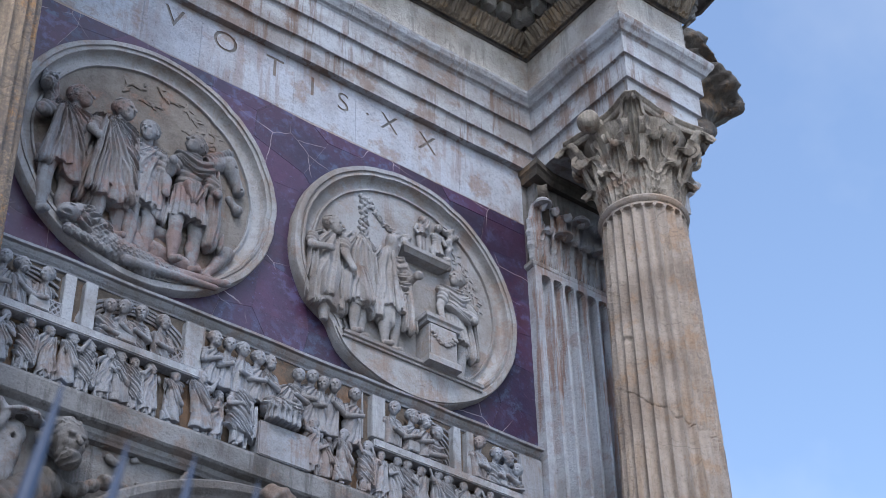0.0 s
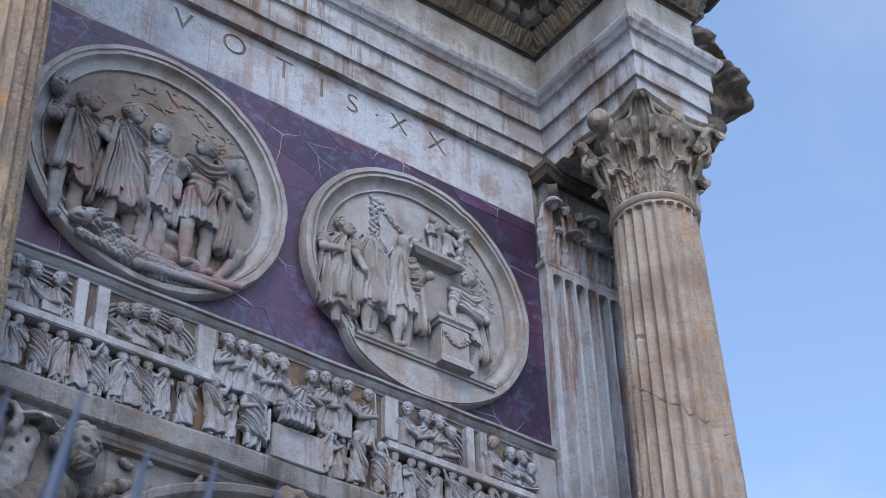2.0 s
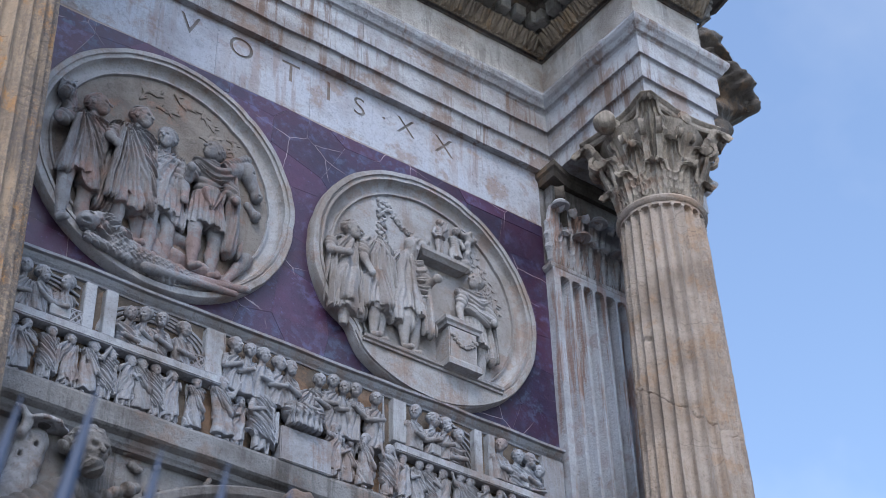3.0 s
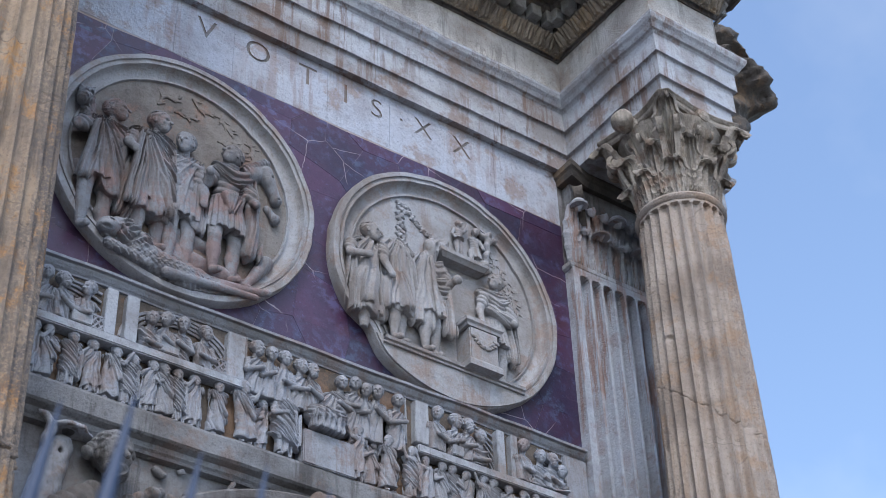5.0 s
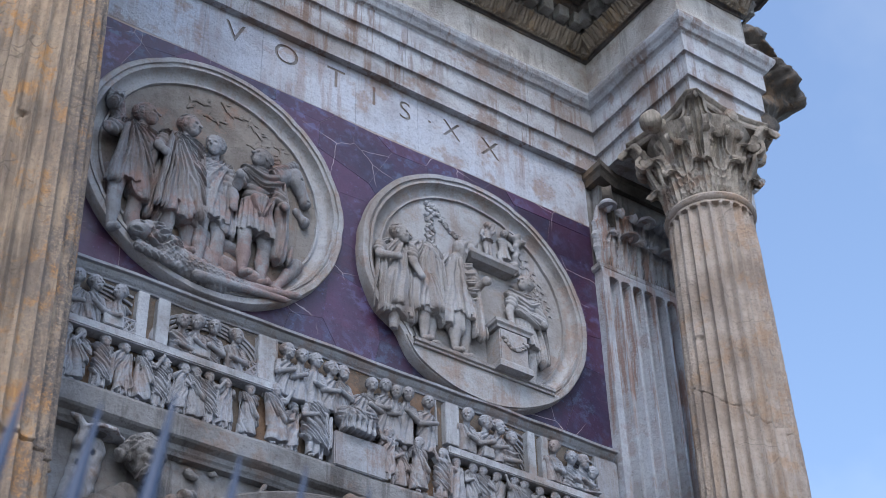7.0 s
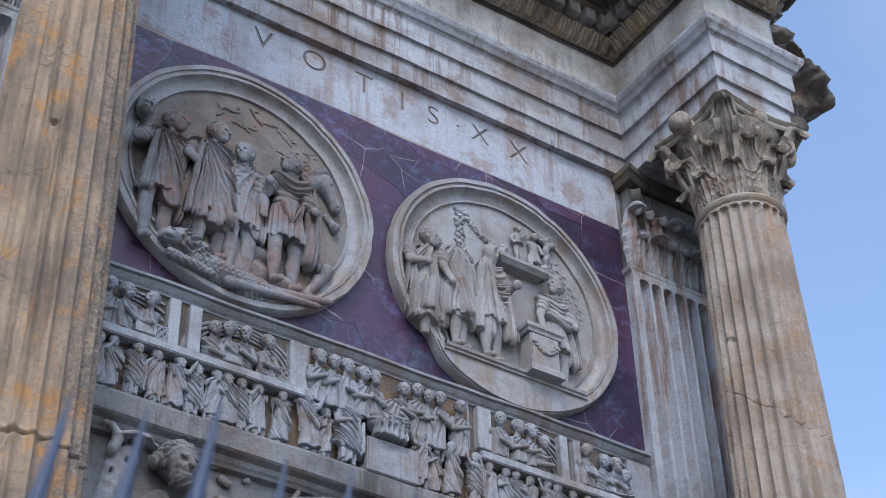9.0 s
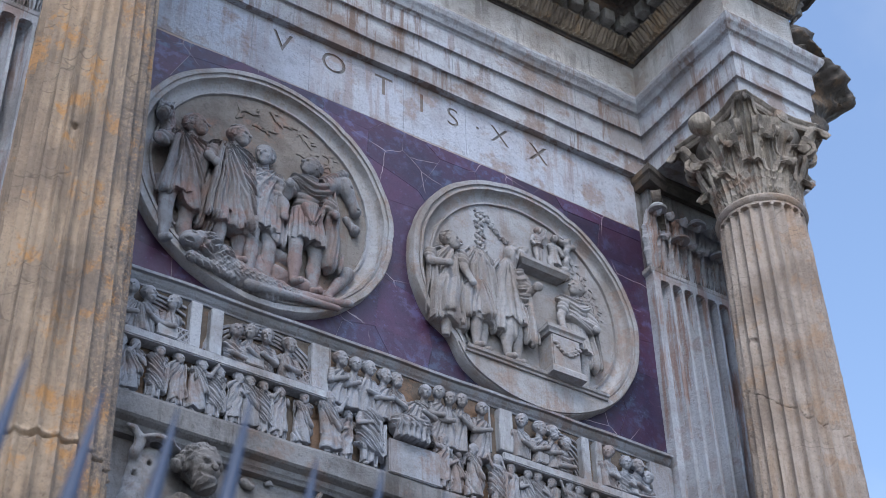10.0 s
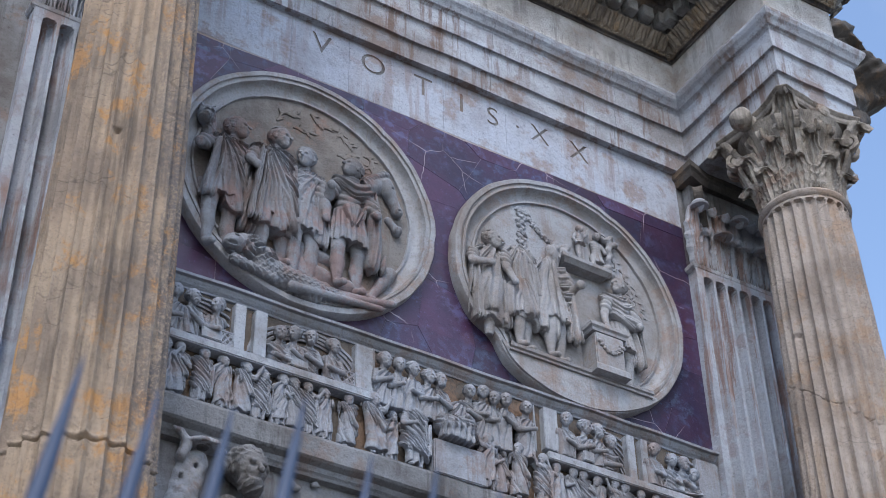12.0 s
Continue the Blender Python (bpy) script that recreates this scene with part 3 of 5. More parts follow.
def acanthus(bm, at, out, side, tall, wide, curl, bulge=0.0, thick=0.016, lobes=7):
    """One lobed leaf rising along the bell, its tip rolling outwards; at: foot, out and side: unit ways."""
    at, out, side = Vector(at), Vector(out), Vector(side)
    nu, nv = 17, 16
    front, back = [], []
    for j in range(nv):
        v = j / (nv - 1)
        w = wide * (0.62 + 0.55 * math.sin(math.pi * min(1, v * 0.95)) ** 0.8) * (1 if v < 0.72 else max(0.25, 1 - ((v - 0.72) / 0.28) ** 2 * 0.75))
        w *= 0.72 + 0.36 * abs(math.sin(v * lobes * math.pi * 0.72 + 0.5))
        if v < 0.78:
            o, z = bulge * v + curl * 0.25 * v ** 3, tall * v
        else:
            a = (v - 0.78) / 0.22 * math.pi * 0.95
            o0, z0 = bulge * 0.78 + curl * 0.25 * 0.78 ** 3, tall * 0.78
            o, z = o0 + curl * 0.45 * (1 - math.cos(a)), z0 + tall * 0.16 * math.sin(a)
        f, b = [], []
        for i in range(nu):
            u = i / (nu - 1) * 2 - 1
            rib = 0.014 * math.cos(u * math.pi * 5) - 0.03 * u * u + (0.014 if abs(u) < 0.1 else 0) + 0.01 * noise.noise(at * 9 + Vector((u * 3, v * 4, 0)))
            p = at + side * (w * u / 2) + out * (o + rib) + Vector((0, 0, z + 0.012 * math.cos(u * math.pi * 4) * v))
            f.append(bm.verts.new(p))
            b.append(bm.verts.new(p - out * thick - Vector((0, 0, thick * 0.6 if v > 0.7 else 0))))
        front.append(f)
        back.append(b)
    for j in range(nv - 1):
        for i in range(nu - 1):
            bm.faces.new((front[j][i], front[j][i + 1], front[j + 1][i + 1], front[j + 1][i]))
            bm.faces.new((back[j][i + 1], back[j][i], back[j + 1][i], back[j + 1][i + 1]))
        for i in (0, nu - 1):
            bm.faces.new((front[j][i], front[j + 1][i], back[j + 1][i], back[j][i]))
    for j in (0, nv - 1):
        for i in range(nu - 1):
            bm.faces.new((front[j][i], front[j][i + 1], back[j][i + 1], back[j][i]))
    return bm


def scroll(bm, at, out, side, size, width, turns=1.6, stem=0.3):
    """A ribbon stem that rises and rolls into a spiral, for the corners and middles of a capital."""
    at, out, side = Vector(at), Vector(out), Vector(side)
    pts = [(-size * 1.2 * (1 - k / 8) ** 1.5, -stem * (1 - k / 8)) for k in range(8)]
    n = 34
    pts += [(size * (1 - 0.85 * k / n) * math.sin(k / n * turns * 2 * math.pi), size - size * 0.0 - size * (1 - 0.85 * k / n) * math.cos(k / n * turns * 2 * math.pi) - size + size * (1 - math.cos(0))) for k in range(n + 1)]
    rows = []
    for k, (o, z) in enumerate(pts):
        nx = pts[min(k + 1, len(pts) - 1)]
        pv = pts[max(k - 1, 0)]
        t = Vector((nx[0] - pv[0], nx[1] - pv[1]))
        t.normalize()
        nrm = Vector((t.y, -t.x)) * 0.018
        row = []
        for s, d in ((-1, 1), (-0.5, 0.55), (0.5, 0.55), (1, 1), (1, -1), (-1, -1)):
            row.append(bm.verts.new(at + out * (o + nrm.x * d) + side * (width / 2 * s) + Vector((0, 0, z + nrm.y * d))))
        rows.append(row)
    for a, b in zip(rows, rows[1:]):
        for k in range(6):
            bm.faces.new((a[k], a[(k + 1) % 6], b[(k + 1) % 6], b[k]))
    bm.faces.new(rows[0])
    bm.faces.new(rows[-1])
    return bm


def abacus(cx, cy, half, z0, z1):
    """The lid of a capital: hollow sides, cut corners, a moulded edge."""
    bm = bmesh.new()
    plan = []
    for q in range(4):
        a = math.pi / 2 * q - math.pi / 4
        for k in range(9):
            u = k / 8 * 1.64 - 0.82
            d = half * (0.86 + 0.14 * abs(u) ** 2.2)
            plan.append((math.cos(a + math.pi / 4) * d - math.sin(a + math.pi / 4) * half * u, math.sin(a + math.pi / 4) * d + math.cos(a + math.pi / 4) * half * u))
    rings = []
    for s, z in ((0.90, z0), (0.93, z0 + 0.02), (0.93, z0 + 0.055), (0.96, z0 + 0.065), (1.0, z0 + 0.085), (1.0, z1)):
        ring = []
        for x, y in plan:
            co = Vector((cx + x * s, cy + y * s, z))
            ring.append(bm.verts.new(co + wobble(co, 5.0, 0.012)))
        rings.append(ring)
    n = len(plan)
    for a, b in zip(rings, rings[1:]):
        for k in range(n):
            bm.faces.new((a[k], a[(k + 1) % n], b[(k + 1) % n], b[k]))
    bm.faces.new(rings[0])
    bm.faces.new(rings[-1])
    return bm


def capital(cx, cy, parent):
    part("bell", lathe(bmesh.new(), cx, cy, [(0.33, CAP0), (0.335, 10.95), (0.36, 11.15), (0.42, 11.32), (0.47, 11.42)]), capital_marble, parent, smooth=True)
    for ring, (n, foot, tall, wide, curl, turn) in enumerate(((8, CAP0, 0.40, 0.27, 0.13, 0.0), (8, CAP0 + 0.06, 0.60, 0.24, 0.16, 0.5))):
        for k in range(n):
            a = 2 * math.pi * (k + turn) / n
            out, side = (math.cos(a), math.sin(a), 0), (-math.sin(a), math.cos(a), 0)
            r = 0.335 + 0.01 * ring
            bm = acanthus(bmesh.new(), (cx + out[0] * r, cy + out[1] * r, foot), out, side, tall * random.uniform(0.94, 1.04), wide, curl * random.uniform(0.7, 1.1), 0.05)
            part("acanthus_leaf", bm, capital_marble, parent)
    for k in range(4):
        a = math.pi / 2 * k + math.pi / 4
        for da in (-0.13, 0.13):
            out, side = (math.cos(a + da), math.sin(a + da), 0), (-math.sin(a + da), math.cos(a + da), 0)
            part("corner_volute", scroll(bmesh.new(), (cx + out[0] * 0.50, cy + out[1] * 0.50, 11.27), out, side, 0.085, 0.055, stem=0.34), capital_marble, parent)
        out, side = (math.cos(a), math.sin(a), 0), (-math.sin(a), math.cos(a), 0)
        part("corner_leaf", acanthus(bmesh.new(), (cx + out[0] * 0.37, cy + out[1] * 0.37, 10.98), out, side, 0.56, 0.24, 0.16, 0.24), capital_marble, parent)
        b = math.pi / 2 * k
        for db in (-0.17, 0.17):
            out, side = (math.cos(b + db), math.sin(b + db), 0), (-math.sin(b + db), math.cos(b + db), 0)
            part("inner_scroll", scroll(bmesh.new(), (cx + out[0] * 0.41, cy + out[1] * 0.41, 11.30), out, side, 0.05, 0.05, stem=0.22), capital_marble, parent)
        part("rosette", lathe(bmesh.new(), 0, 0, [(0.03, 0), (0.075, 0.01), (0.07, 0.04), (0.03, 0.06)], 10), capital_marble, parent).matrix_basis = \
            Matrix.Translation((cx + math.cos(b) * 0.43, cy + math.sin(b) * 0.43, 11.47)) @ Matrix.Rotation(b, 4, "Z") @ Matrix.Rotation(math.pi / 2, 4, "Y")
    bm = bmesh.new()
    bmesh.ops.create_icosphere(bm, subdivisions=3, radius=0.105, matrix=Matrix.Translation((cx - 0.56, cy, 11.47)))
    for v in bm.verts:
        v.co += wobble(v.co, 8.0, 0.025)
    part("plain_boss", bm, capital_marble, parent, "plain rounded boss left uncarved", True)
    part("abacus", abacus(cx, cy, 0.515, 11.475, 11.568), capital_marble, parent)


for cx in COLS:
    column = thing("column", "detached fluted column of warm yellow marble with a carved leafy capital", "column", group="columns before the wall")
    far = cx > 0
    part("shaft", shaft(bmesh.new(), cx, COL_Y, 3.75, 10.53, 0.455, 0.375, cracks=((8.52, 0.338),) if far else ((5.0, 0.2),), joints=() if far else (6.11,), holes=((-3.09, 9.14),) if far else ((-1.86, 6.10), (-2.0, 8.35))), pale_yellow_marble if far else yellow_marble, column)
    part("astragal", lathe(bmesh.new(), cx, COL_Y, [(0.37, 10.50), (0.385, 10.51), (0.40, 10.53), (0.405, 10.55), (0.395, 10.57), (0.37, 10.575)]), pale_yellow_marble, column, "pale rounded neck ring", True)
    part("base", lathe(bmesh.new(), cx, COL_Y, [(0.6, 3.35), (0.62, 3.42), (0.6, 3.5), (0.52, 3.54), (0.5, 3.6), (0.55, 3.66), (0.55, 3.71), (0.47, 3.76)]), clean_marble, column, smooth=True)
    part("pedestal", new_box(cx - 0.7, cx + 0.7, COL_Y - 0.7, -0.01, GROUND, 3.35, bevel=0.02), clean_marble, column)
    capital(cx, COL_Y, column)


# ---- pilasters behind the columns ----
def pilaster_body(cx, half, front, z0, z1, flutes=7):
    bm = bmesh.new()
    zs = [z0, 6.0, 8.0, 9.5] + [z1 - 0.16 + 0.085 * k / 12 for k in range(13)] + [z1 - 0.04, z1]
    rim, pitch = 0.06, (2 * half - 0.12) / flutes
    xs = [-half]
    for f in range(flutes):
        x0 = -half + rim + pitch * f
        xs += [x0 + pitch * (0.5 + 0.41 * c) for c in (-1, -0.95, -0.75, -0.4, 0, 0.4, 0.75, 0.95, 1)]
    xs.append(half)
    rows = []
    for z in zs:
        row = [bm.verts.new((cx - half, 0.0, z))]
        for x in xs:
            f = math.floor((x + half - rim) / pitch)
            u = ((x + half - rim) / pitch - f - 0.5) / 0.41
            w = math.sqrt(max(0.0, 1 - u * u))
            rise = max(0.0, (z - (z1 - 0.08 - pitch * 0.41)) / (pitch * 0.41))
            d = 0.105 * math.sqrt(max(0.0, 1 - u ** 4 - rise * rise)) if 0 <= f < flutes else 0.0
            co = Vector((cx + x, front + d, z))
            row.append(bm.verts.new(co + wobble(co, 3.0, 0.004)))
        row.append(bm.verts.new((cx + half, 0.0, z)))
        rows.append(row)
    for a, b in zip(rows, rows[1:]):
        for k in range(len(a) - 1):
            bm.faces.new((a[k], a[k + 1], b[k + 1], b[k]))
    return bm


for cx in COLS:
    pilaster = thing("pilaster", "flat fluted grey marble pilaster with a leafy capital", "pilaster", "structure", "pilasters")
    part("body", pilaster_body(cx, 0.53, -0.125, 3.4, 10.42), pilaster_marble, pilaster, "fluted grey shaft with rusty stains")
    part("astragal", sweep([(cx - 0.53, 0.0), (cx - 0.53, -0.10), (cx + 0.53, -0.10), (cx + 0.53, 0.0)], [(-0.05, 10.40), (0.01, 10.40), (0.03, 10.42), (0.035, 10.45), (0.02, 10.47), (-0.05, 10.47)]), marble, pilaster)
    part("bell", new_box(cx - 0.46, cx + 0.46, -0.11, -0.005, 10.46, 11.45), wall_marble, pilaster)
    for row, (n, foot, tall, wide, curl) in enumerate(((6, 10.46, 0.40, 0.19, 0.10), (7, 10.48, 0.68, 0.17, 0.11))):
        for k in range(n):
            x = cx - 0.46 + 0.92 * (k + 0.5 * (1 if row == 0 else 0)) / (n - (0 if row == 0 else 1))
            part("acanthus_leaf", acanthus(bmesh.new(), (x, -0.11, foot), (0, -1, 0), (1, 0, 0), tall, wide, curl, 0.03), pilaster_marble, pilaster)
            if (row, k) in ((0, 1), (0, 4), (1, 0), (1, 3), (1, 5)):
                part("leaf_tip", lathe(bmesh.new(), x, -0.21, [(0.02, foot + tall * 0.86), (0.085, foot + tall * 0.87), (0.09, foot + tall * 0.90), (0.06, foot + tall * 0.96), (0.01, foot + tall * 0.98)], 16), pilaster_marble, pilaster, "plain restored leaf tip", True)
    for side in (-1, 1):
        part("corner_volute", scroll(bmesh.new(), (cx + side * 0.44, -0.20, 11.24), Vector((side * 0.7, -0.7, 0)), Vector((0.7 * side, 0.7, 0)).cross(Vector((0, 0, 1))).cross(Vector((0, 0, 1))), 0.085, 0.09, stem=0.3), dark_marble, pilaster)
    part("abacus", sweep([(cx - 0.50, 0.0), (cx - 0.50, -0.20), (cx - 0.3, -0.14), (cx + 0.3, -0.14), (cx + 0.50, -0.20), (cx + 0.50, 0.0)], [(-0.15, 11.42), (0.02, 11.42), (0.04, 11.48), (0.06, 11.50), (0.06, 11.565), (-0.15, 11.565)], wear=0.01), dark_marble, pilaster)


# ---- letter band ----
def band_block(x0, x1):
    return new_box(x0 + 0.0008, x1 - 0.0008, -0.012, 0.05, TOP_PANEL + 0.002, 11.60, bevel=0.002)


def letter_cutter(letters):
    """Sunk strokes of the capitals, as one closed mesh to cut with."""
    bm = bmesh.new()
    for ch, x, z, tall, sunk in letters:
        cu = bpy.data.curves.new("letter", "FONT")
        cu.body, cu.size, cu.extrude, cu.align_x = ch, tall / 0.70, sunk, "CENTER"
        cu.resolution_u, cu.offset = 4, -0.001
        ob = new("letter", cu)
        me = bpy.data.meshes.new_from_object(ob.evaluated_get(bpy.context.evaluated_depsgraph_get()))
        me.transform(Matrix.Translation((x, -0.012, z)) @ Matrix.Rotation(radians(90), 4, "X"))
        bm.from_mesh(me)
        bpy.data.objects.remove(ob)
        bpy.data.meshes.remove(me)
        bpy.data.curves.remove(cu)
    bmesh.ops.remove_doubles(bm, verts=bm.verts, dist=0.0004)
    return bm


LETTERS = [("V", -3.68, 11.28, 0.22, 0.022), ("O", -3.19, 11.285, 0.22, 0.016), ("T", -2.70, 11.275, 0.22, 0.006), ("I", -2.315, 11.265, 0.22, 0.007), ("S", -1.995, 11.262, 0.21, 0.022),
           (".", -1.735, 11.35, 0.20, 0.015), ("X", -1.50, 11.285, 0.20, 0.018), ("X", -1.08, 11.265, 0.21, 0.018)]
band = thing("letter_band", "pale marble band with large carved capital letters", "inscription", "structure")
seams = [-5.02, -3.96, -3.42, -2.50, -1.86, -0.72, 0.02]
for x0, x1 in zip(seams, seams[1:]):
    block = part("block", band_block(x0, x1), clean_marble, band)
    mine = [c for c in LETTERS if x0 < c[1] < x1]
    if mine:
        cut = new("cut", mesh_of("cut", letter_cutter(mine), rust_and_shade))
        block.data.materials.append(rust_and_shade)
        mod = block.modifiers.new("cut", "BOOLEAN")
        mod.object, mod.operation, mod.solver = cut, "DIFFERENCE", "EXACT"
        mod.material_mode = "TRANSFER"
        bpy.context.view_layer.update()
        done = bpy.data.meshes.new_from_object(block.evaluated_get(bpy.context.evaluated_depsgraph_get()))
        block.modifiers.clear()
        block.data = done
        bpy.data.objects.remove(cut)

# ---- porphyry panel: slabs with open joints over pale mortar ----
panel = thing("porphyry_panel", "purple porphyry slabs with pale cracked joints", "wall panel", "structure")
part("mortar_bed", new_box(-5.02, 0.02, -0.0125, 0.02, BASE_PANEL, TOP_PANEL), mortar, panel)
rnd = random.Random(5)
zs = [BASE_PANEL, 8.82, 9.25, 9.62, 10.05, 10.42, 10.80, TOP_PANEL]
xs = [-5.02 + k * 5.04 / 11 for k in range(12)]
corner = {(i, j): (x + (rnd.uniform(-0.14, 0.14) if 0 < i < 11 else 0), z + (rnd.uniform(-0.09, 0.09) if 0 < j < 6 else rnd.uniform(-0.03, 0.02) if j == 6 else rnd.uniform(-0.03, -0.004) if j == 7 else rnd.uniform(0.002, 0.012))) for i, x in enumerate(xs) for j, z in enumerate(zs)}
for i in range(11):
    for j in range(7):
        quad = [Vector(corner[k]) for k in ((i, j), (i + 1, j), (i + 1, j + 1), (i, j + 1))]
        mid = sum(quad, Vector((0, 0))) / 4
        bm = bmesh.new()
        out = rnd.uniform(-0.002, 0.002)
        fr = [bm.verts.new((p.x + (mid - p).normalized().x * 0.0014, -0.0155 + out, p.y + (mid - p).normalized().y * 0.0014)) for p in quad]
        bk = [bm.verts.new((v.co.x, 0.004, v.co.z)) for v in fr]
        bm.faces.new(fr)
        for k in range(4):
            bm.faces.new((fr[k], bk[k], bk[(k + 1) % 4], fr[(k + 1) % 4]))
        part("slab", bm, porphyry, panel)


# ---- roundels ----
def ring_of(cx, cz, prof, n=200, wear=0.01, cap=True, dip=None):
    bm = bmesh.new()
    rings = []
    for a, y in prof:
        ring = []
        for k in range(n):
            w = 2 * math.pi * k / n
            b = a
            if dip:
                # a piece of the rim has broken out
                b -= dip[2] * math.exp(-((math.degrees(w) - dip[0]) / dip[1]) ** 2)
            b -= 0.02 * max(0.0, noise.noise(Vector((7 * w, 3 * y, cx))) - 0.25)
            co = Vector((cx + b * math.cos(w), y, cz + b * math.sin(w)))
            ring.append(bm.verts.new(co + wobble(co, 4.0, wear)))
        rings.append(ring)
    for a, b in zip(rings, rings[1:]):
        for k in range(n):
            bm.faces.new((a[k], a[(k + 1) % n], b[(k + 1) % n], b[k]))
    if cap:
        bm.faces.new(rings[-1])
    return bm


field_marble = stone("brown_field_marble", (0.184, 0.177, 0.175), (0.088, 0.074, 0.066), (0.216, 0.120, 0.088), 0.6, 0.4, bump=0.6, wash=(0.120, 0.080, 0.064))


def roundel(cx, cz, r, label, tondo_marble, dip=None, ground=None):
    ob = thing("carved_roundel", label, "relief", group="roundels")
    part("rim", ring_of(cx, cz, [(r, 0.0), (r, -0.100), (r - 0.008, -0.112), (r - 0.05, -0.114), (r - 0.054, -0.098), (r - 0.072, -0.094), (r - 0.074, -0.106), (r - 0.095, -0.108),
                                 (r - 0.10, -0.090), (r - 0.108, -0.060), (r - 0.13, -0.040), (r - 0.16, -0.032), (r - 0.19, -0.034), (r - 0.194, -0.050), (r - 0.21, -0.052), (r - 0.214, -0.02)], wear=0.007, cap=False, dip=dip), tondo_marble, ob, "raised moulded rim", True)
    part("field", ring_of(cx, cz, [(r - 0.20, -0.028), (r - 0.45, -0.030), (r - 0.75, -0.030), (0.2, -0.030)], wear=0.006), ground or tondo_marble, ob)
    return ob


HX, HZ, HR = -3.785, 9.665, 1.13
RX, RZ, RR = -1.355, 9.61, 1.135
hunt = roundel(HX, HZ, HR, "round marble relief of hunters standing over a fallen beast", tondo_marble, ground=field_marble)
rite = roundel(RX, RZ, RR, "round pale marble relief of robed figures at an altar", tondo_marble, dip=(222.0, 9.0, 0.085))

# roundel of the hunt: four standing figures, horses behind, trees, the beast at their feet
def lump_fn(seed, a, b, ra, rb, rough=0.012, freq=28.0):
    def fn(P):
        w = np.sin(P[..., 0] * freq + seed) * np.sin(P[..., 2] * freq * 1.1 + 2 * seed) + 0.6 * np.sin(P[..., 0] * freq * 2.3 - seed) * np.sin(P[..., 2] * freq * 2.1)
        return rod(P, a, b, ra, rb, 0.8) + rough * w
    return fn


def carve_world(name, fn, lo, hi, h, material, parent, label=""):
    return carve(name, fn, lo, hi, h, material, Matrix.Identity(4), parent, label)


TR = hunt_marble
# cloak pinned on one shoulder, bare legs set wide, one arm broken off
figure(draped(11, big=1.1, yaw=0.72, pitch=0.1, lean=0.045, hem=0.37, feet=(-0.075, 0.055), cloths=(
    dict(hull=(((-0.07, -0.01, 0.79), (0.10, 0.0, 0.79), 0.056, 0.056), ((0.02, 0.0, 0.74), (0.035, -0.02, 0.34), 0.098, 0.115, 0.8)), fold=("fan", -0.03, 0.86, 20), depth=0.034, hem=(0.31, -0.35), clips=((-1.0, -0.16, -0.05),)),
    dict(hull=(((-0.06, -0.075, 0.76), (-0.10, -0.09, 0.36), 0.026, 0.040),), fold=("down", 0.15, 0, 75), depth=0.020, hem=(0.33, 0.3)),
    dict(hull=(((0.13, 0.0, 0.70), (0.17, 0.0, 0.26), 0.05, 0.06),), fold=("down", 0.2, 0, 60), depth=0.026, hem=(0.24, -0.3))),
    arms=(((-0.085, -0.02, 0.765), (-0.175, -0.08, 0.705), (-0.185, -0.09, 0.690), 0.7),)), -4.48, 8.77, 1.30, 0.76, TR, hunt, y=-0.075)
# full cape gathered at the shoulder, falling in rays and loops
figure(draped(12, big=1.1, yaw=0.55, lean=0.02, hem=0.30, feet=(-0.05, 0.09), cloths=(
    dict(hull=(((-0.095, 0.0, 0.785), (0.085, 0.0, 0.775), 0.058, 0.060), ((0.0, 0.0, 0.74), (0.01, -0.01, 0.27), 0.118, 0.158, 0.78)), fold=("fan", -0.055, 0.84, 22), depth=0.036, hem=(0.205, -0.12)),
    dict(hull=(((0.09, -0.04, 0.62), (0.08, -0.06, 0.28), 0.055, 0.080),), fold=("fan", -0.10, 0.80, 30), depth=0.026, hem=(0.21, 0.15)),
    dict(hull=(((-0.095, -0.10, 0.74), (-0.125, -0.12, 0.24), 0.026, 0.042),), fold=("down", 0.10, 0, 80), depth=0.024, hem=(0.20, 0.2)),
    dict(hull=(((0.125, 0.0, 0.74), (0.165, 0.0, 0.30), 0.045, 0.055),), fold=("down", -0.1, 0, 62), depth=0.026, hem=(0.26, -0.2))),
    rolls=(((-0.075, -0.055, 0.815), (0.09, -0.055, 0.765), 0.022, 0.016),),
    arms=(((-0.115, -0.02, 0.765), (-0.165, -0.08, 0.665), (-0.135, -0.13, 0.605), 0.55),)), -4.085, 8.84, 1.29, 0.76, TR, hunt, y=-0.075)
# slighter figure behind, cloak drawn across the body
figure(draped(13, big=1.1, yaw=-0.6, lean=-0.01, hem=0.37, feet=(-0.06, 0.06), w=0.095, cloths=(
    dict(hull=(((-0.08, 0.0, 0.785), (0.08, 0.0, 0.780), 0.054, 0.056), ((0.0, 0.0, 0.74), (0.0, -0.01, 0.40), 0.100, 0.120, 0.75)), fold=("fan", 0.11, 0.90, 20), depth=0.032, hem=(0.36, -0.4)),
    dict(hull=(((0.10, -0.03, 0.76), (0.115, -0.02, 0.34), 0.030, 0.050),), fold=("down", 0.0, 0, 75), depth=0.026, hem=(0.33, -0.2))),
    rolls=(((-0.08, -0.06, 0.800), (0.09, -0.065, 0.770), 0.014, 0.020),),
    arms=(((0.095, -0.02, 0.76), (0.125, -0.07, 0.60), (0.120, -0.10, 0.50), 0.5),)), -3.80, 8.76, 1.30, 0.62, TR, hunt, y=-0.06)
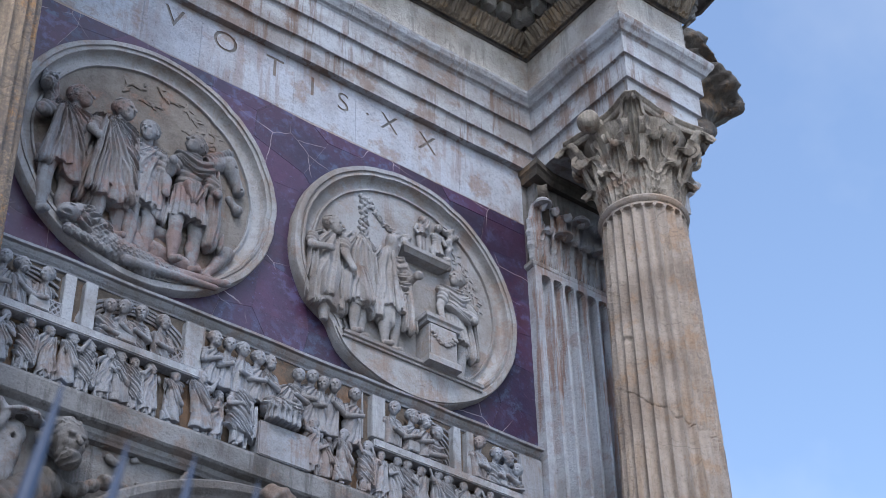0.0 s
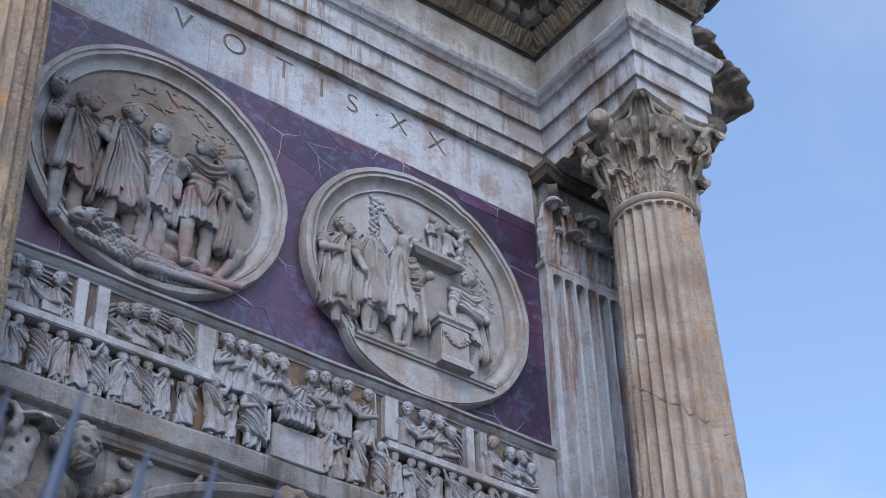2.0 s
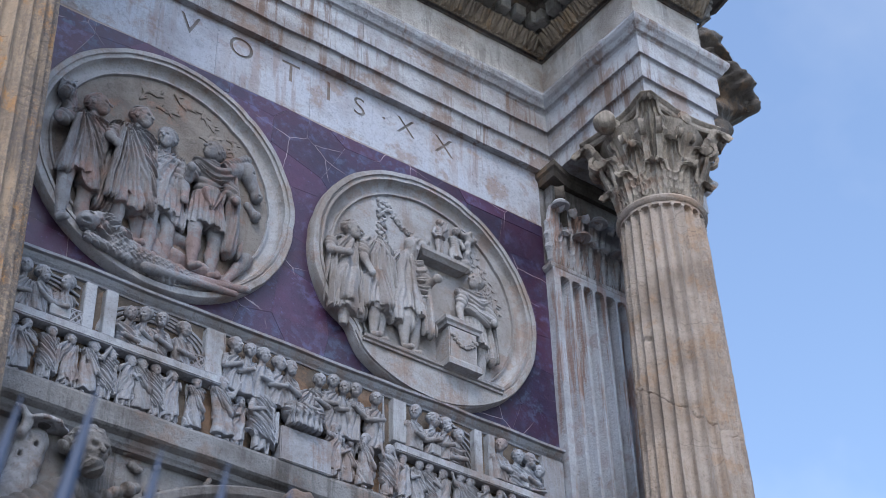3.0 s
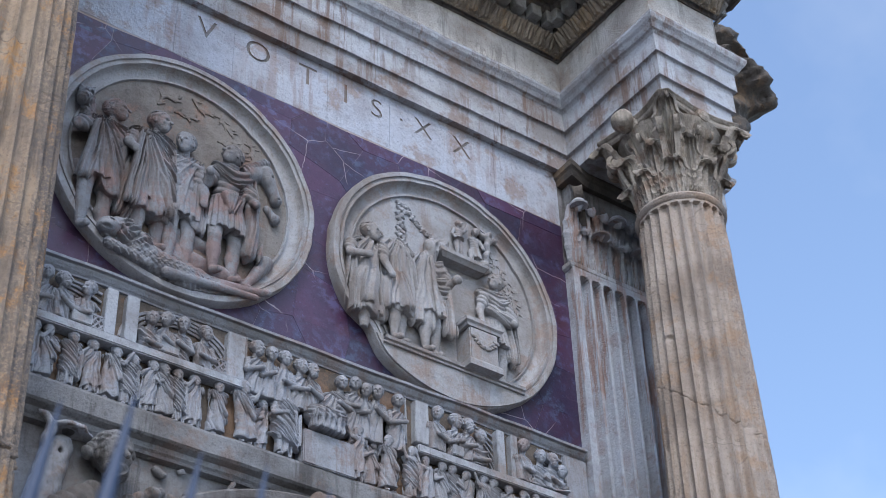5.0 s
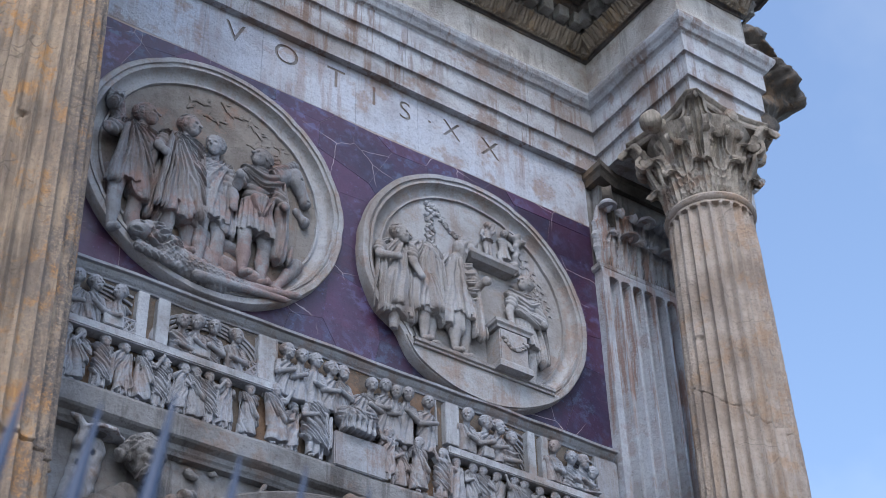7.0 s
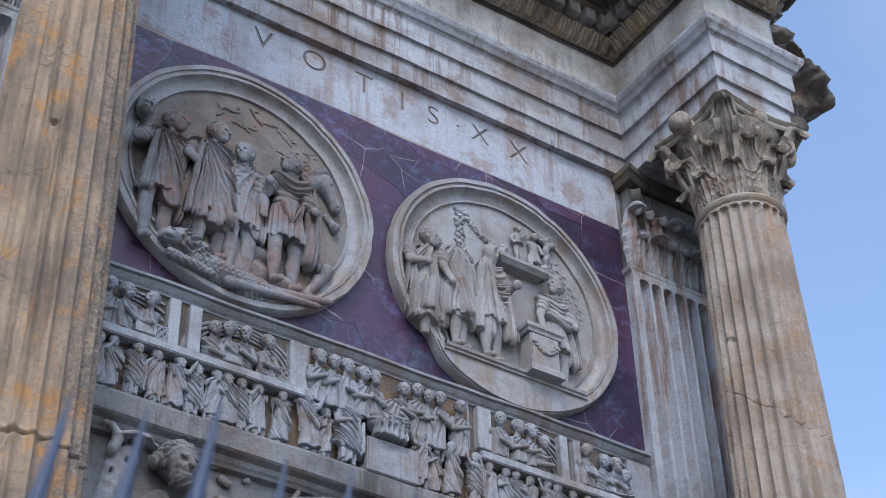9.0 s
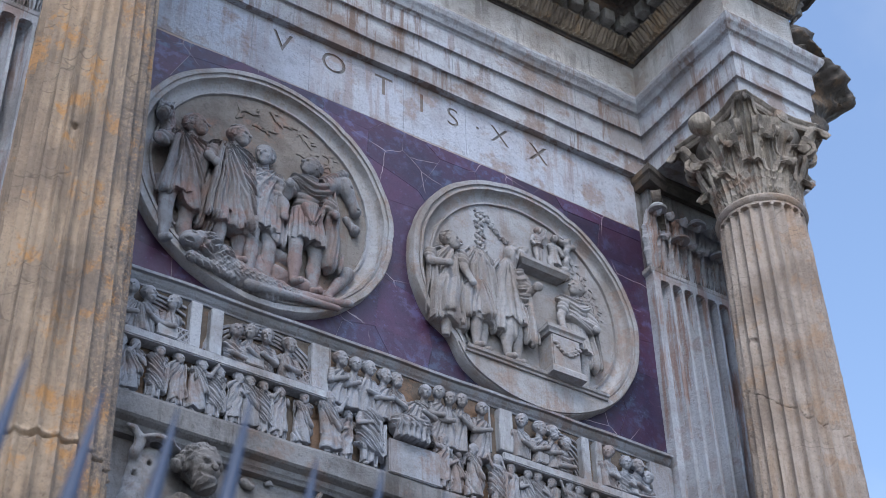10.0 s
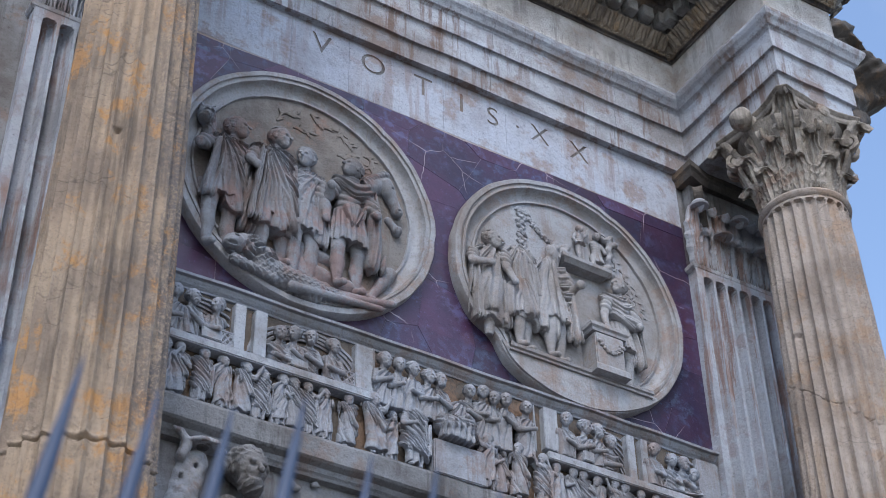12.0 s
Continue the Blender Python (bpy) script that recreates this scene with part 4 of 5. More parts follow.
# belted tunic, scarf looped at the neck, one hand lifted, cloak hung over the forearm
figure(draped(14, big=1.1, yaw=-1.0, pitch=0.25, hem=0.335, feet=(-0.075, 0.065), belt=0.60, torso=0.98, cloths=(
    dict(hull=(((-0.075, -0.035, 0.79), (0.10, -0.03, 0.79), 0.052, 0.058), ((0.0, -0.04, 0.76), (0.05, -0.05, 0.73), 0.06, 0.06)), fold=("swag", -0.03, 0.98, 75), depth=0.026),
    dict(hull=(((0.12, -0.02, 0.78), (0.155, -0.03, 0.60), 0.050, 0.060), ((0.155, -0.04, 0.62), (0.165, -0.03, 0.26), 0.055, 0.070)), fold=("down", 0.06, 0, 46), depth=0.030, hem=(0.26, -0.5)),
    dict(hull=(((0.0, -0.075, 0.565), (0.0, -0.095, 0.48), 0.065, 0.03),), fold=("fan", 0.0, 0.42, 16), depth=0.014)),
    arms=(((-0.105, -0.02, 0.765), (-0.155, -0.05, 0.645), (-0.165, -0.13, 0.690), 0.55), ((0.11, -0.03, 0.74), (0.155, -0.08, 0.60), (0.135, -0.16, 0.555), 0.6))), -3.425, 8.81, 1.285, 0.76, TR, hunt, y=-0.075)


def beast(P):
    x, z = P[..., 0], P[..., 2]
    fur = 0.010 * np.abs(np.sin(x * 60 + z * 90 + 2 * np.sin(31 * z))) + 0.005 * np.sin(x * 130) * np.sin(z * 120)
    body = join(rod(P, (-4.12, -0.06, 8.76), (-3.72, -0.06, 8.70), 0.135, 0.115), rod(P, (-3.74, -0.07, 8.70), (-3.42, -0.08, 8.74), 0.10, 0.06), k=0.05) + fur
    limbs = np.minimum(join(rod(P, (-3.46, -0.10, 8.735), (-3.14, -0.11, 8.80), 0.055, 0.026), rod(P, (-3.14, -0.11, 8.80), (-3.05, -0.12, 8.82), 0.034, 0.028), k=0.015), rod(P, (-3.90, -0.15, 8.64), (-3.16, -0.13, 8.73), 0.040, 0.024))
    curl = np.abs(np.sin(x * 42 + 3 * np.sin(z * 30)) * np.sin(z * 46 + 2 * np.sin(25 * x)))
    mane = np.minimum(egg(P, (-4.22, -0.10, 8.87), (0.13, 0.10, 0.13)), egg(P, (-4.12, -0.10, 8.80), (0.12, 0.10, 0.13))) + 0.050 * curl - 0.01
    muzzle = join(egg(P, (-4.37, -0.13, 8.86), (0.085, 0.085, 0.075)), egg(P, (-4.41, -0.17, 8.82), (0.055, 0.06, 0.045)), egg(P, (-4.30, -0.12, 8.92), (0.06, 0.06, 0.06)), k=0.02)
    muzzle = np.maximum(muzzle, -egg(P, (-4.375, -0.21, 8.885), (0.022, 0.03, 0.014)))
    muzzle = np.maximum(muzzle, -egg(P, (-4.41, -0.23, 8.80), (0.05, 0.04, 0.012)))
    paw = rod(P, (-4.36, -0.14, 8.72), (-4.05, -0.15, 8.66), 0.045, 0.04) + fur
    return np.minimum(np.minimum(np.minimum(body, limbs), np.minimum(mane, muzzle)), paw)


carve_world("carved_beast", beast, (-4.58, -0.32, 8.53), (-2.96, 0.0, 9.06), 0.0075, TR, hunt)


def horse(P):
    """A horse's head in profile behind the last man, mane combed back, looking down."""
    x, z = P[..., 0], P[..., 2]
    neck = rod(P, (-3.22, 0.0, 9.98), (-3.08, -0.02, 10.06), 0.10, 0.075)
    face = join(rod(P, (-3.09, -0.05, 10.03), (-2.985, -0.06, 9.80), 0.070, 0.040), egg(P, (-2.985, -0.06, 9.79), (0.045, 0.05, 0.045)), egg(P, (-3.07, -0.07, 9.97), (0.05, 0.05, 0.07)), k=0.02)
    face = np.maximum(face, -egg(P, (-3.05, -0.125, 9.98), (0.018, 0.03, 0.014)))
    face = np.maximum(face, -egg(P, (-2.985, -0.12, 9.785), (0.014, 0.03, 0.012)))
    mane = join(rod(P, (-3.26, -0.05, 9.99), (-3.10, -0.06, 10.13), 0.055, 0.045), rod(P, (-3.12, -0.06, 10.14), (-3.02, -0.06, 10.06), 0.03, 0.015), k=0.02) + 0.022 * groove(70 * (x + 0.7 * z) + 2 * np.sin(20 * z), 1.0)
    return np.minimum(np.minimum(neck, face), mane)


def drooping_fist(P):
    return join(egg(P, (-2.985, -0.06, 9.60), (0.040, 0.05, 0.045)), rod(P, (-3.05, -0.03, 9.70), (-2.99, -0.05, 9.62), 0.035, 0.030), k=0.02)


def hind_leg(P):
    return join(rod(P, (-3.04, -0.03, 9.16), (-3.12, -0.06, 9.02), 0.065, 0.050), rod(P, (-3.12, -0.06, 9.02), (-3.22, -0.05, 8.86), 0.048, 0.032), rod(P, (-3.22, -0.06, 8.85), (-3.12, -0.10, 8.81), 0.03, 0.022), k=0.02)


carve_world("carved_horse", horse, (-3.36, -0.22, 9.70), (-2.86, -0.005, 10.24), 0.0075, TR, hunt)
carve_world("carved_fist", drooping_fist, (-3.16, -0.20, 9.48), (-2.88, -0.005, 9.80), 0.0075, TR, hunt)
carve_world("carved_leg", hind_leg, (-3.32, -0.16, 8.76), (-2.92, -0.005, 9.26), 0.0075, TR, hunt)


def dog(P):
    x, z = P[..., 0], P[..., 2]
    head = join(egg(P, (-4.66, -0.10, 10.01), (0.075, 0.085, 0.085)), egg(P, (-4.69, -0.15, 9.95), (0.055, 0.07, 0.05)), rod(P, (-4.62, -0.06, 9.98), (-4.58, 0.0, 9.80), 0.065, 0.07), rod(P, (-4.63, -0.10, 10.07), (-4.60, -0.11, 10.13), 0.03, 0.012), rod(P, (-4.70, -0.10, 10.07), (-4.71, -0.11, 10.13), 0.03, 0.012), k=0.02)
    head = np.maximum(np.maximum(head, -egg(P, (-4.69, -0.185, 10.01), (0.016, 0.03, 0.014))), -egg(P, (-4.635, -0.18, 10.015), (0.016, 0.03, 0.014)))
    return head + 0.010 * np.abs(np.sin(x * 70 + 3 * np.sin(z * 50)))


def bare_leg(P):
    return join(rod(P, (-4.62, -0.01, 9.42), (-4.58, -0.02, 9.18), 0.05, 0.042), rod(P, (-4.58, -0.02, 9.18), (-4.50, -0.02, 9.02), 0.040, 0.03), k=0.02)


carve_world("carved_leg", bare_leg, (-4.82, -0.14, 8.92), (-4.50, -0.005, 9.54), 0.0085, TR, hunt)
carve_world("carved_horse", dog, (-4.88, -0.26, 9.60), (-4.46, -0.005, 10.20), 0.0085, TR, hunt)


def twig(points, seed, material, parent):
    """A bent twig with pairs of narrow leaves, low on the ground of the relief."""
    rnd = random.Random(seed)
    pts = [Vector((x, -0.028, z)) for x, z in points]
    pieces = [(a, b, 0.014, 0.010) for a, b in zip(pts, pts[1:])]
    for a, b in zip(pts, pts[1:]):
        for k in range(5):
            p = a.lerp(b, rnd.uniform(0.0, 1.0))
            w = math.atan2(b.z - a.z, b.x - a.x) + rnd.choice((-1, 1)) * rnd.uniform(0.4, 0.9)
            tip = p + Vector((math.cos(w) * 0.075, -0.010, math.sin(w) * 0.065))
            pieces.append((p, tip, 0.013, 0.004))
    def fn(P):
        d = None
        for a, b, ra, rb in pieces:
            t = rod(P, a, b, ra, rb)
            d = t if d is None else np.minimum(d, t)
        return d
    xs, zs = [p.x for p in pts], [p.z for p in pts]
    carve_world("carved_branch", fn, (min(xs) - 0.1, -0.075, min(zs) - 0.09), (max(xs) + 0.1, -0.012, max(zs) + 0.09), 0.0075, field_marble if parent is hunt else material, parent)


for k, (a0, r0, a1, r1) in enumerate(((112, 0.70, 96, 0.84), (100, 0.62, 84, 0.70), (88, 0.82, 74, 0.80), (70, 0.86, 60, 0.74), (62, 0.62, 52, 0.70), (50, 0.84, 42, 0.78), (44, 0.66, 38, 0.56))):
    way = [(a0 + (a1 - a0) * t, r0 + (r1 - r0) * t + 0.035 * math.sin(5 * t + k)) for t in (0.0, 0.33, 0.66, 1.0)]
    twig([(HX + r * math.cos(radians(a)), HZ + r * math.sin(radians(a))) for a, r in way], 60 + k, TR, hunt)
carve_world("carved_ground", lump_fn(3, (-4.36, -0.02, 8.88), (-3.32, -0.02, 8.79), 0.07, 0.06, 0.012, 22.0), (-4.62, -0.14, 8.55), (-2.86, 0.0, 9.0), 0.012, TR, hunt)
# the lower wall of rock behind the legs
carve_world("carved_rock", lambda P: join(rod(P, (-4.0, 0.02, 8.95), (-3.30, 0.02, 8.90), 0.10, 0.10), rod(P, (-3.9, 0.02, 9.12), (-3.55, 0.02, 9.10), 0.085, 0.085), k=0.05) + 0.010 * groove(26 * P[..., 0] + 2 * np.sin(9 * P[..., 2]), 1.0) + 0.008 * np.sin(40 * P[..., 2] + 11 * P[..., 0]),
            (-4.2, -0.12, 8.75), (-3.1, 0.0, 9.25), 0.010, TR, hunt)

TR = tondo_marble
# roundel of the rite: three standing figures, one leaning on the altar, an idol on a bracket, a garland
figure(draped(31, big=1.1, yaw=0.7, lean=0.02, hem=0.20, cut=0.075, feet=(-0.02, 0.08), cloths=(
    dict(hull=(((-0.10, 0.0, 0.785), (0.09, 0.0, 0.775), 0.058, 0.060), ((0.0, 0.0, 0.74), (0.01, -0.01, 0.25), 0.125, 0.150, 0.75)), fold=("fan", 0.09, 0.98, 19), depth=0.034, hem=(0.19, -0.25)),
    dict(hull=(((-0.13, -0.05, 0.62), (-0.12, -0.05, 0.20), 0.040, 0.055),), fold=("down", 0.05, 0, 75), depth=0.030, hem=(0.19, 0.2)),
    dict(hull=(((0.0, -0.10, 0.50), (-0.02, -0.11, 0.27), 0.05, 0.055),), fold=("down", 0.10, 0, 62), depth=0.028, hem=(0.24, 0.3))),
    rolls=(((-0.05, -0.06, 0.82), (0.12, -0.075, 0.70), 0.018, 0.018),),
    arms=(((-0.125, -0.02, 0.765), (-0.165, -0.09, 0.640), (-0.03, -0.15, 0.650), 0.5),)), -2.16, 8.79, 1.13, 0.76, TR, rite, y=-0.075)
figure(draped(32, head=None, hem=0.26, feet=(-0.02, 0.05), cloths=(
    dict(hull=(((-0.095, 0.0, 0.795), (0.09, 0.0, 0.785), 0.060, 0.062), ((0.0, 0.0, 0.75), (0.01, -0.01, 0.30), 0.118, 0.140, 0.78)), fold=("fan", 0.02, 0.98, 20), depth=0.032, hem=(0.24, -0.1)),
    dict(hull=(((0.105, -0.04, 0.70), (0.135, -0.02, 0.26), 0.040, 0.060),), fold=("down", -0.12, 0, 72), depth=0.030, hem=(0.23, -0.3)),
    dict(hull=(((-0.10, -0.07, 0.46), (-0.11, -0.06, 0.26), 0.045, 0.055),), fold=("down", 0.0, 0, 72), depth=0.028, hem=(0.24, 0.3)),
    dict(hull=(((0.0, -0.09, 0.50), (0.04, -0.10, 0.29), 0.05, 0.060),), fold=("fan", -0.08, 0.72, 26), depth=0.024, hem=(0.25, -0.2))),
    rolls=(((-0.06, -0.055, 0.83), (0.02, -0.08, 0.80), 0.014, 0.014), ((0.02, -0.08, 0.80), (0.11, -0.06, 0.73), 0.014, 0.018)),
    arms=(((-0.12, -0.03, 0.77), (-0.135, -0.10, 0.60), (-0.095, -0.15, 0.475), 0.62),)), -1.875, 8.85, 1.17, 0.76, TR, rite, y=-0.075)
figure(draped(33, head="hood", yaw=0.8, hem=0.33, feet=(-0.05, 0.05), cloths=(
    dict(hull=(((-0.10, 0.0, 0.79), (0.03, 0.0, 0.79), 0.060, 0.060), ((-0.05, -0.01, 0.74), (-0.07, -0.02, 0.24), 0.095, 0.085, 0.9)), fold=("fan", -0.02, 1.05, 22), depth=0.034, hem=(0.17, -0.35), clips=((1.0, 0.0, 0.035),)),
    dict(hull=(((0.08, -0.03, 0.77), (0.10, -0.05, 0.55), 0.055, 0.05),), fold=("swag", 0.0, 0.95, 60), depth=0.026),
    dict(hull=(((0.135, -0.05, 0.56), (0.155, -0.04, 0.24), 0.036, 0.050),), fold=("down", -0.08, 0, 78), depth=0.030, hem=(0.20, -0.3))),
    rolls=(((-0.02, -0.10, 0.80), (0.015, -0.13, 0.30), 0.018, 0.022),),
    arms=(((0.105, -0.03, 0.76), (0.135, -0.07, 0.62), (0.155, -0.16, 0.640), 0.7),),
    extra=lambda P: egg(P, (0.170, -0.165, 0.650), (0.036, 0.036, 0.036))), -1.545, 8.85, 1.17, 0.76, TR, rite, y=-0.075)
figure(draped(34, big=1.1, yaw=-1.1, pitch=0.2, lean=0.02, hem=0.33, feet=(-0.10, 0.07), cloths=(
    dict(hull=(((-0.085, 0.0, 0.785), (0.11, 0.0, 0.785), 0.056, 0.058), ((0.02, 0.0, 0.74), (0.03, 0.0, 0.60), 0.105, 0.120, 0.82)), fold=("swag", -0.04, 1.05, 55), depth=0.032),
    dict(hull=(((-0.07, -0.09, 0.60), (0.13, -0.10, 0.565), 0.036, 0.045),), fold=("down", -2.2, 0, 26), depth=0.022),
    dict(hull=(((0.150, -0.02, 0.60), (0.155, -0.02, 0.28), 0.045, 0.060),), fold=("down", -0.1, 0, 72), depth=0.034, hem=(0.25, -0.5))),
    arms=(((-0.09, -0.03, 0.76), (-0.145, -0.05, 0.60), (-0.155, -0.10, 0.455), 0.5), ((0.125, -0.02, 0.76), (0.185, -0.04, 0.60), (0.13, -0.14, 0.545), 0.8))), -0.895, 8.82, 1.10, 0.76, TR, rite, y=-0.075)
part("altar", new_box(-1.245, -0.965, -0.22, 0.0, 8.80, 9.19, bevel=0.010), TR, rite)
part("altar_foot", sweep([(-1.245, 0.0), (-1.245, -0.22), (-0.965, -0.22), (-0.965, 0.0)], [(-0.1, 8.80), (0.026, 8.80), (0.026, 8.85), (0.010, 8.875), (-0.1, 8.88)], wear=0.006), TR, rite)
part("altar_top", sweep([(-1.245, 0.0), (-1.245, -0.20), (-0.965, -0.20), (-0.965, 0.0)], [(-0.1, 9.19), (0.025, 9.19), (0.03, 9.215), (0.048, 9.23), (0.048, 9.265), (0.02, 9.275), (-0.12, 9.285)], wear=0.008), TR, rite)
for k in range(9):
    t = k / 8
    x, z = -1.21 + 0.22 * t, 9.10 - 0.085 * math.sin(math.pi * t)
    carve_world("garland_leaf", lump_fn(k + 70, (x - 0.014, -0.225, z), (x + 0.014, -0.228, z - 0.008), 0.018, 0.016, 0.006, 120.0), (x - 0.05, -0.262, z - 0.04), (x + 0.05, -0.20, z + 0.04), 0.007, TR, rite)
part("bracket", sweep([(-1.44, 0.0), (-1.44, -0.15), (-0.98, -0.15), (-0.98, 0.0)], [(-0.15, 9.885), (-0.02, 9.885), (0.0, 9.905), (0.018, 9.92), (0.018, 9.955), (-0.15, 9.96)], closed=True, wear=0.010), TR, rite)
figure(draped(36, yaw=0.3, hem=0.55, feet=(-0.05, 0.06), big=1.15, arms=(((0.10, -0.02, 0.77), (0.17, -0.03, 0.86), (0.20, -0.04, 1.0), 0), ((-0.10, -0.02, 0.77), (-0.15, -0.03, 0.64), (-0.12, -0.08, 0.54), 0))), -1.20, 9.955, 0.45, 1.0, TR, rite, h=0.013, name="carved_idol", y=-0.055)
figure(draped(37, yaw=-0.4, hem=0.34, big=1.2, feet=(-0.10, 0.05), cut=0.20, arms=(((0.10, -0.02, 0.77), (0.15, -0.06, 0.60), (0.10, -0.12, 0.55), 0),)), -1.03, 9.885, 0.50, 1.0, TR, rite, h=0.013, name="carved_idol", y=-0.055)
carve_world("carved_bundle", lump_fn(9, (-1.37, -0.06, 9.98), (-1.36, -0.06, 10.09), 0.055, 0.050, 0.008, 50.0), (-1.46, -0.16, 9.94), (-1.27, 0.0, 10.17), 0.008, TR, rite)
carve_world("carved_trophy", lambda P: join(rod(P, (-0.94, -0.06, 9.97), (-0.90, -0.09, 10.36), 0.030, 0.034), rod(P, (-1.00, -0.06, 10.38), (-0.84, -0.07, 10.34), 0.028, 0.030), egg(P, (-0.95, -0.05, 10.02), (0.07, 0.06, 0.07)), k=0.015) + 0.012 * np.sin(60 * P[..., 2]) * np.sin(45 * P[..., 0]),
            (-1.08, -0.16, 9.92), (-0.76, 0.0, 10.46), 0.008, TR, rite)
for k in range(16):
    x, z = (-1.775 + 0.012 * math.sin(k * 2), 10.36 - 0.40 * (k % 8) / 7) if k < 8 else (-1.725 + 0.32 * (k - 8) / 7, 10.36 - 0.24 * (k - 8) / 7 - 0.06 * math.sin(math.pi * (k - 8) / 7))
    carve_world("garland_leaf", lump_fn(k, (x - 0.028, -0.035, z), (x + 0.026, -0.04, z - 0.03), 0.024, 0.020, 0.010, 100.0), (x - 0.09, -0.1, z - 0.09), (x + 0.09, -0.01, z + 0.07), 0.0085, TR, rite)
for k, (a0, a1) in enumerate(((50, 40), (40, 30), (30, 20), (22, 12), (14, 4))):
    twig([(RX + (0.76 + 0.02 * math.sin(k + t * 4)) * math.cos(radians(a0 + (a1 - a0) * t)), RZ + 0.80 * math.sin(radians(a0 + (a1 - a0) * t))) for t in (0.0, 0.5, 1.0)], 80 + k, TR, rite)
    twig([(RX + 0.66 * math.cos(radians(a0 + (a1 - a0) * t)), RZ + 0.70 * math.sin(radians(a0 + (a1 - a0) * t))) for t in (0.0, 0.5, 1.0)], 90 + k, TR, rite)


def chord_slab(cx, cz, r, z1, y0, y1, dip=None):
    """The plain lower segment of a round field, cut off level at z1."""
    bm = bmesh.new()
    half = math.acos((cz - z1) / r)
    plan = []
    for k in range(61):
        a = -half + 2 * half * k / 60
        rr = r
        if dip:
            rr -= dip[2] * math.exp(-((math.degrees(a) + 270 - dip[0]) / dip[1]) ** 2)
        plan.append((cx + rr * math.sin(a), cz - rr * math.cos(a)))
    f = [bm.verts.new(Vector((x, y0, z)) + wobble((x, y0, z), 5.0, 0.006)) for x, z in plan]
    b = [bm.verts.new((x, y1, z)) for x, z in plan]
    bm.faces.new(f)
    for k in range(61):
        bm.faces.new((f[k], b[k], b[(k + 1) % 61], f[(k + 1) % 61]))
    return bm


part("ground_segment", chord_slab(RX, RZ, 1.122, 8.80, -0.13, 0.0, (222.0, 9.0, 0.085)), TR, rite, "plain smooth lower segment")
part("ground_ledge", sweep([(-2.03, 0.0), (-0.66, 0.0)], [(0.10, 8.765), (0.15, 8.77), (0.155, 8.785), (0.145, 8.79), (0.165, 8.80), (0.17, 8.825), (0.15, 8.84), (0.0, 8.845)], wear=0.004), TR, rite)

# ---- the long frieze ----
FM = frieze_marble
ledge_marble = stone("streaked_ledge_marble", (0.185, 0.199, 0.223), (0.071, 0.066, 0.067), (0.160, 0.104, 0.080), 0.5, 0.6, bump=0.6)
# frieze ground: brown patina, with shade between the figures put into the colour
backing_marble = stone("stained_shaded_marble", (0.108, 0.092, 0.080), (0.062, 0.050, 0.041), (0.216, 0.128, 0.080), 0.6, 0.4, bump=0.6)
post_marble = stone("white_post_marble", (0.340, 0.384, 0.453), (0.190, 0.192, 0.206), (0.216, 0.144, 0.112), 0.4, 0.3, bump=0.5)
frieze = thing("carved_frieze", "long grey marble frieze crowded with small robed figures", "relief")
part("slab", new_box(-5.0, -0.004, -0.035, -0.001, 7.45, 8.40), backing_marble, frieze, "brown stained background, darkened as shade behind the figures")
part("top_moulding", sweep([(-5.0, 0), (-0.004, 0)], [(0.0, 8.40), (0.045, 8.402), (0.05, 8.415), (0.068, 8.43), (0.082, 8.450), (0.088, 8.466), (0.115, 8.470), (0.118, 8.490), (0.0, 8.507)], step=0.12, wear=0.012), FM, frieze)
part("ledge", sweep([(-5.0, 0), (-0.004, 0)], [(0.0, 7.17), (0.05, 7.18), (0.06, 7.20), (0.075, 7.215), (0.085, 7.25), (0.13, 7.27), (0.145, 7.285), (0.15, 7.43), (0.14, 7.455), (0.0, 7.465)], step=0.12, wear=0.01), ledge_marble, frieze)
part("end_block", new_box(-0.24, -0.006, -0.075, -0.03, 7.45, 8.385, bevel=0.006), FM, frieze)
for x0, x1, z0 in ((-4.30, -4.215, 7.99), (-4.145, -4.05, 7.99), (-3.345, -3.20, 7.99), (-1.715, -1.59, 8.0), (-0.935, -0.86, 7.93), (-0.80, -0.73, 7.93)):
    part("post", new_box(x0, x1, -0.098, -0.03, z0, 8.375, bevel=0.005), post_marble, frieze)
for x0, x1, z in ((-5.0, -3.20, 7.955), (-1.72, -0.24, 7.945)):
    part("shelf", new_box(x0, x1, -0.140, -0.03, z - 0.060, z + 0.012, bevel=0.008), post_marble, frieze, "pale parapet below the boxes")
part("podium", new_box(-2.73, -2.30, -0.16, -0.03, 7.45, 7.735, bevel=0.008), FM, frieze)


def lattice(x0, x1, z0, z1):
    bm = bmesh.new()
    for za, zb in ((z0, z0 + 0.010), (z1 - 0.010, z1)):
        box(bm, x0, x1, -0.128, -0.112, za, zb)
    for xa, xb in ((x0, x0 + 0.008), (x1 - 0.008, x1)):
        box(bm, xa, xb, -0.127, -0.113, z0, z1)
    cx, cz = (x1 - x0) / 3, (z1 - z0) / 2
    for i in range(3):
        for k in range(2):
            for s in (-1, 1):
                m = Matrix.Translation((x0 + cx * (i + 0.5), -0.12, z0 + cz * (k + 0.5))) @ Matrix.Rotation(s * math.atan2(cx, cz), 4, "Y")
                bmesh.ops.create_cube(bm, size=1, matrix=m @ Matrix.Diagonal((0.012, 0.009 + 0.002 * s, math.hypot(cx, cz), 1)))
    return bm


for x0, x1 in ((-4.44, -4.31), (-3.51, -3.36), (-1.58, -1.46), (-0.72, -0.60)):
    part("lattice", lattice(x0, x1, 7.972, 8.085), FM, frieze)
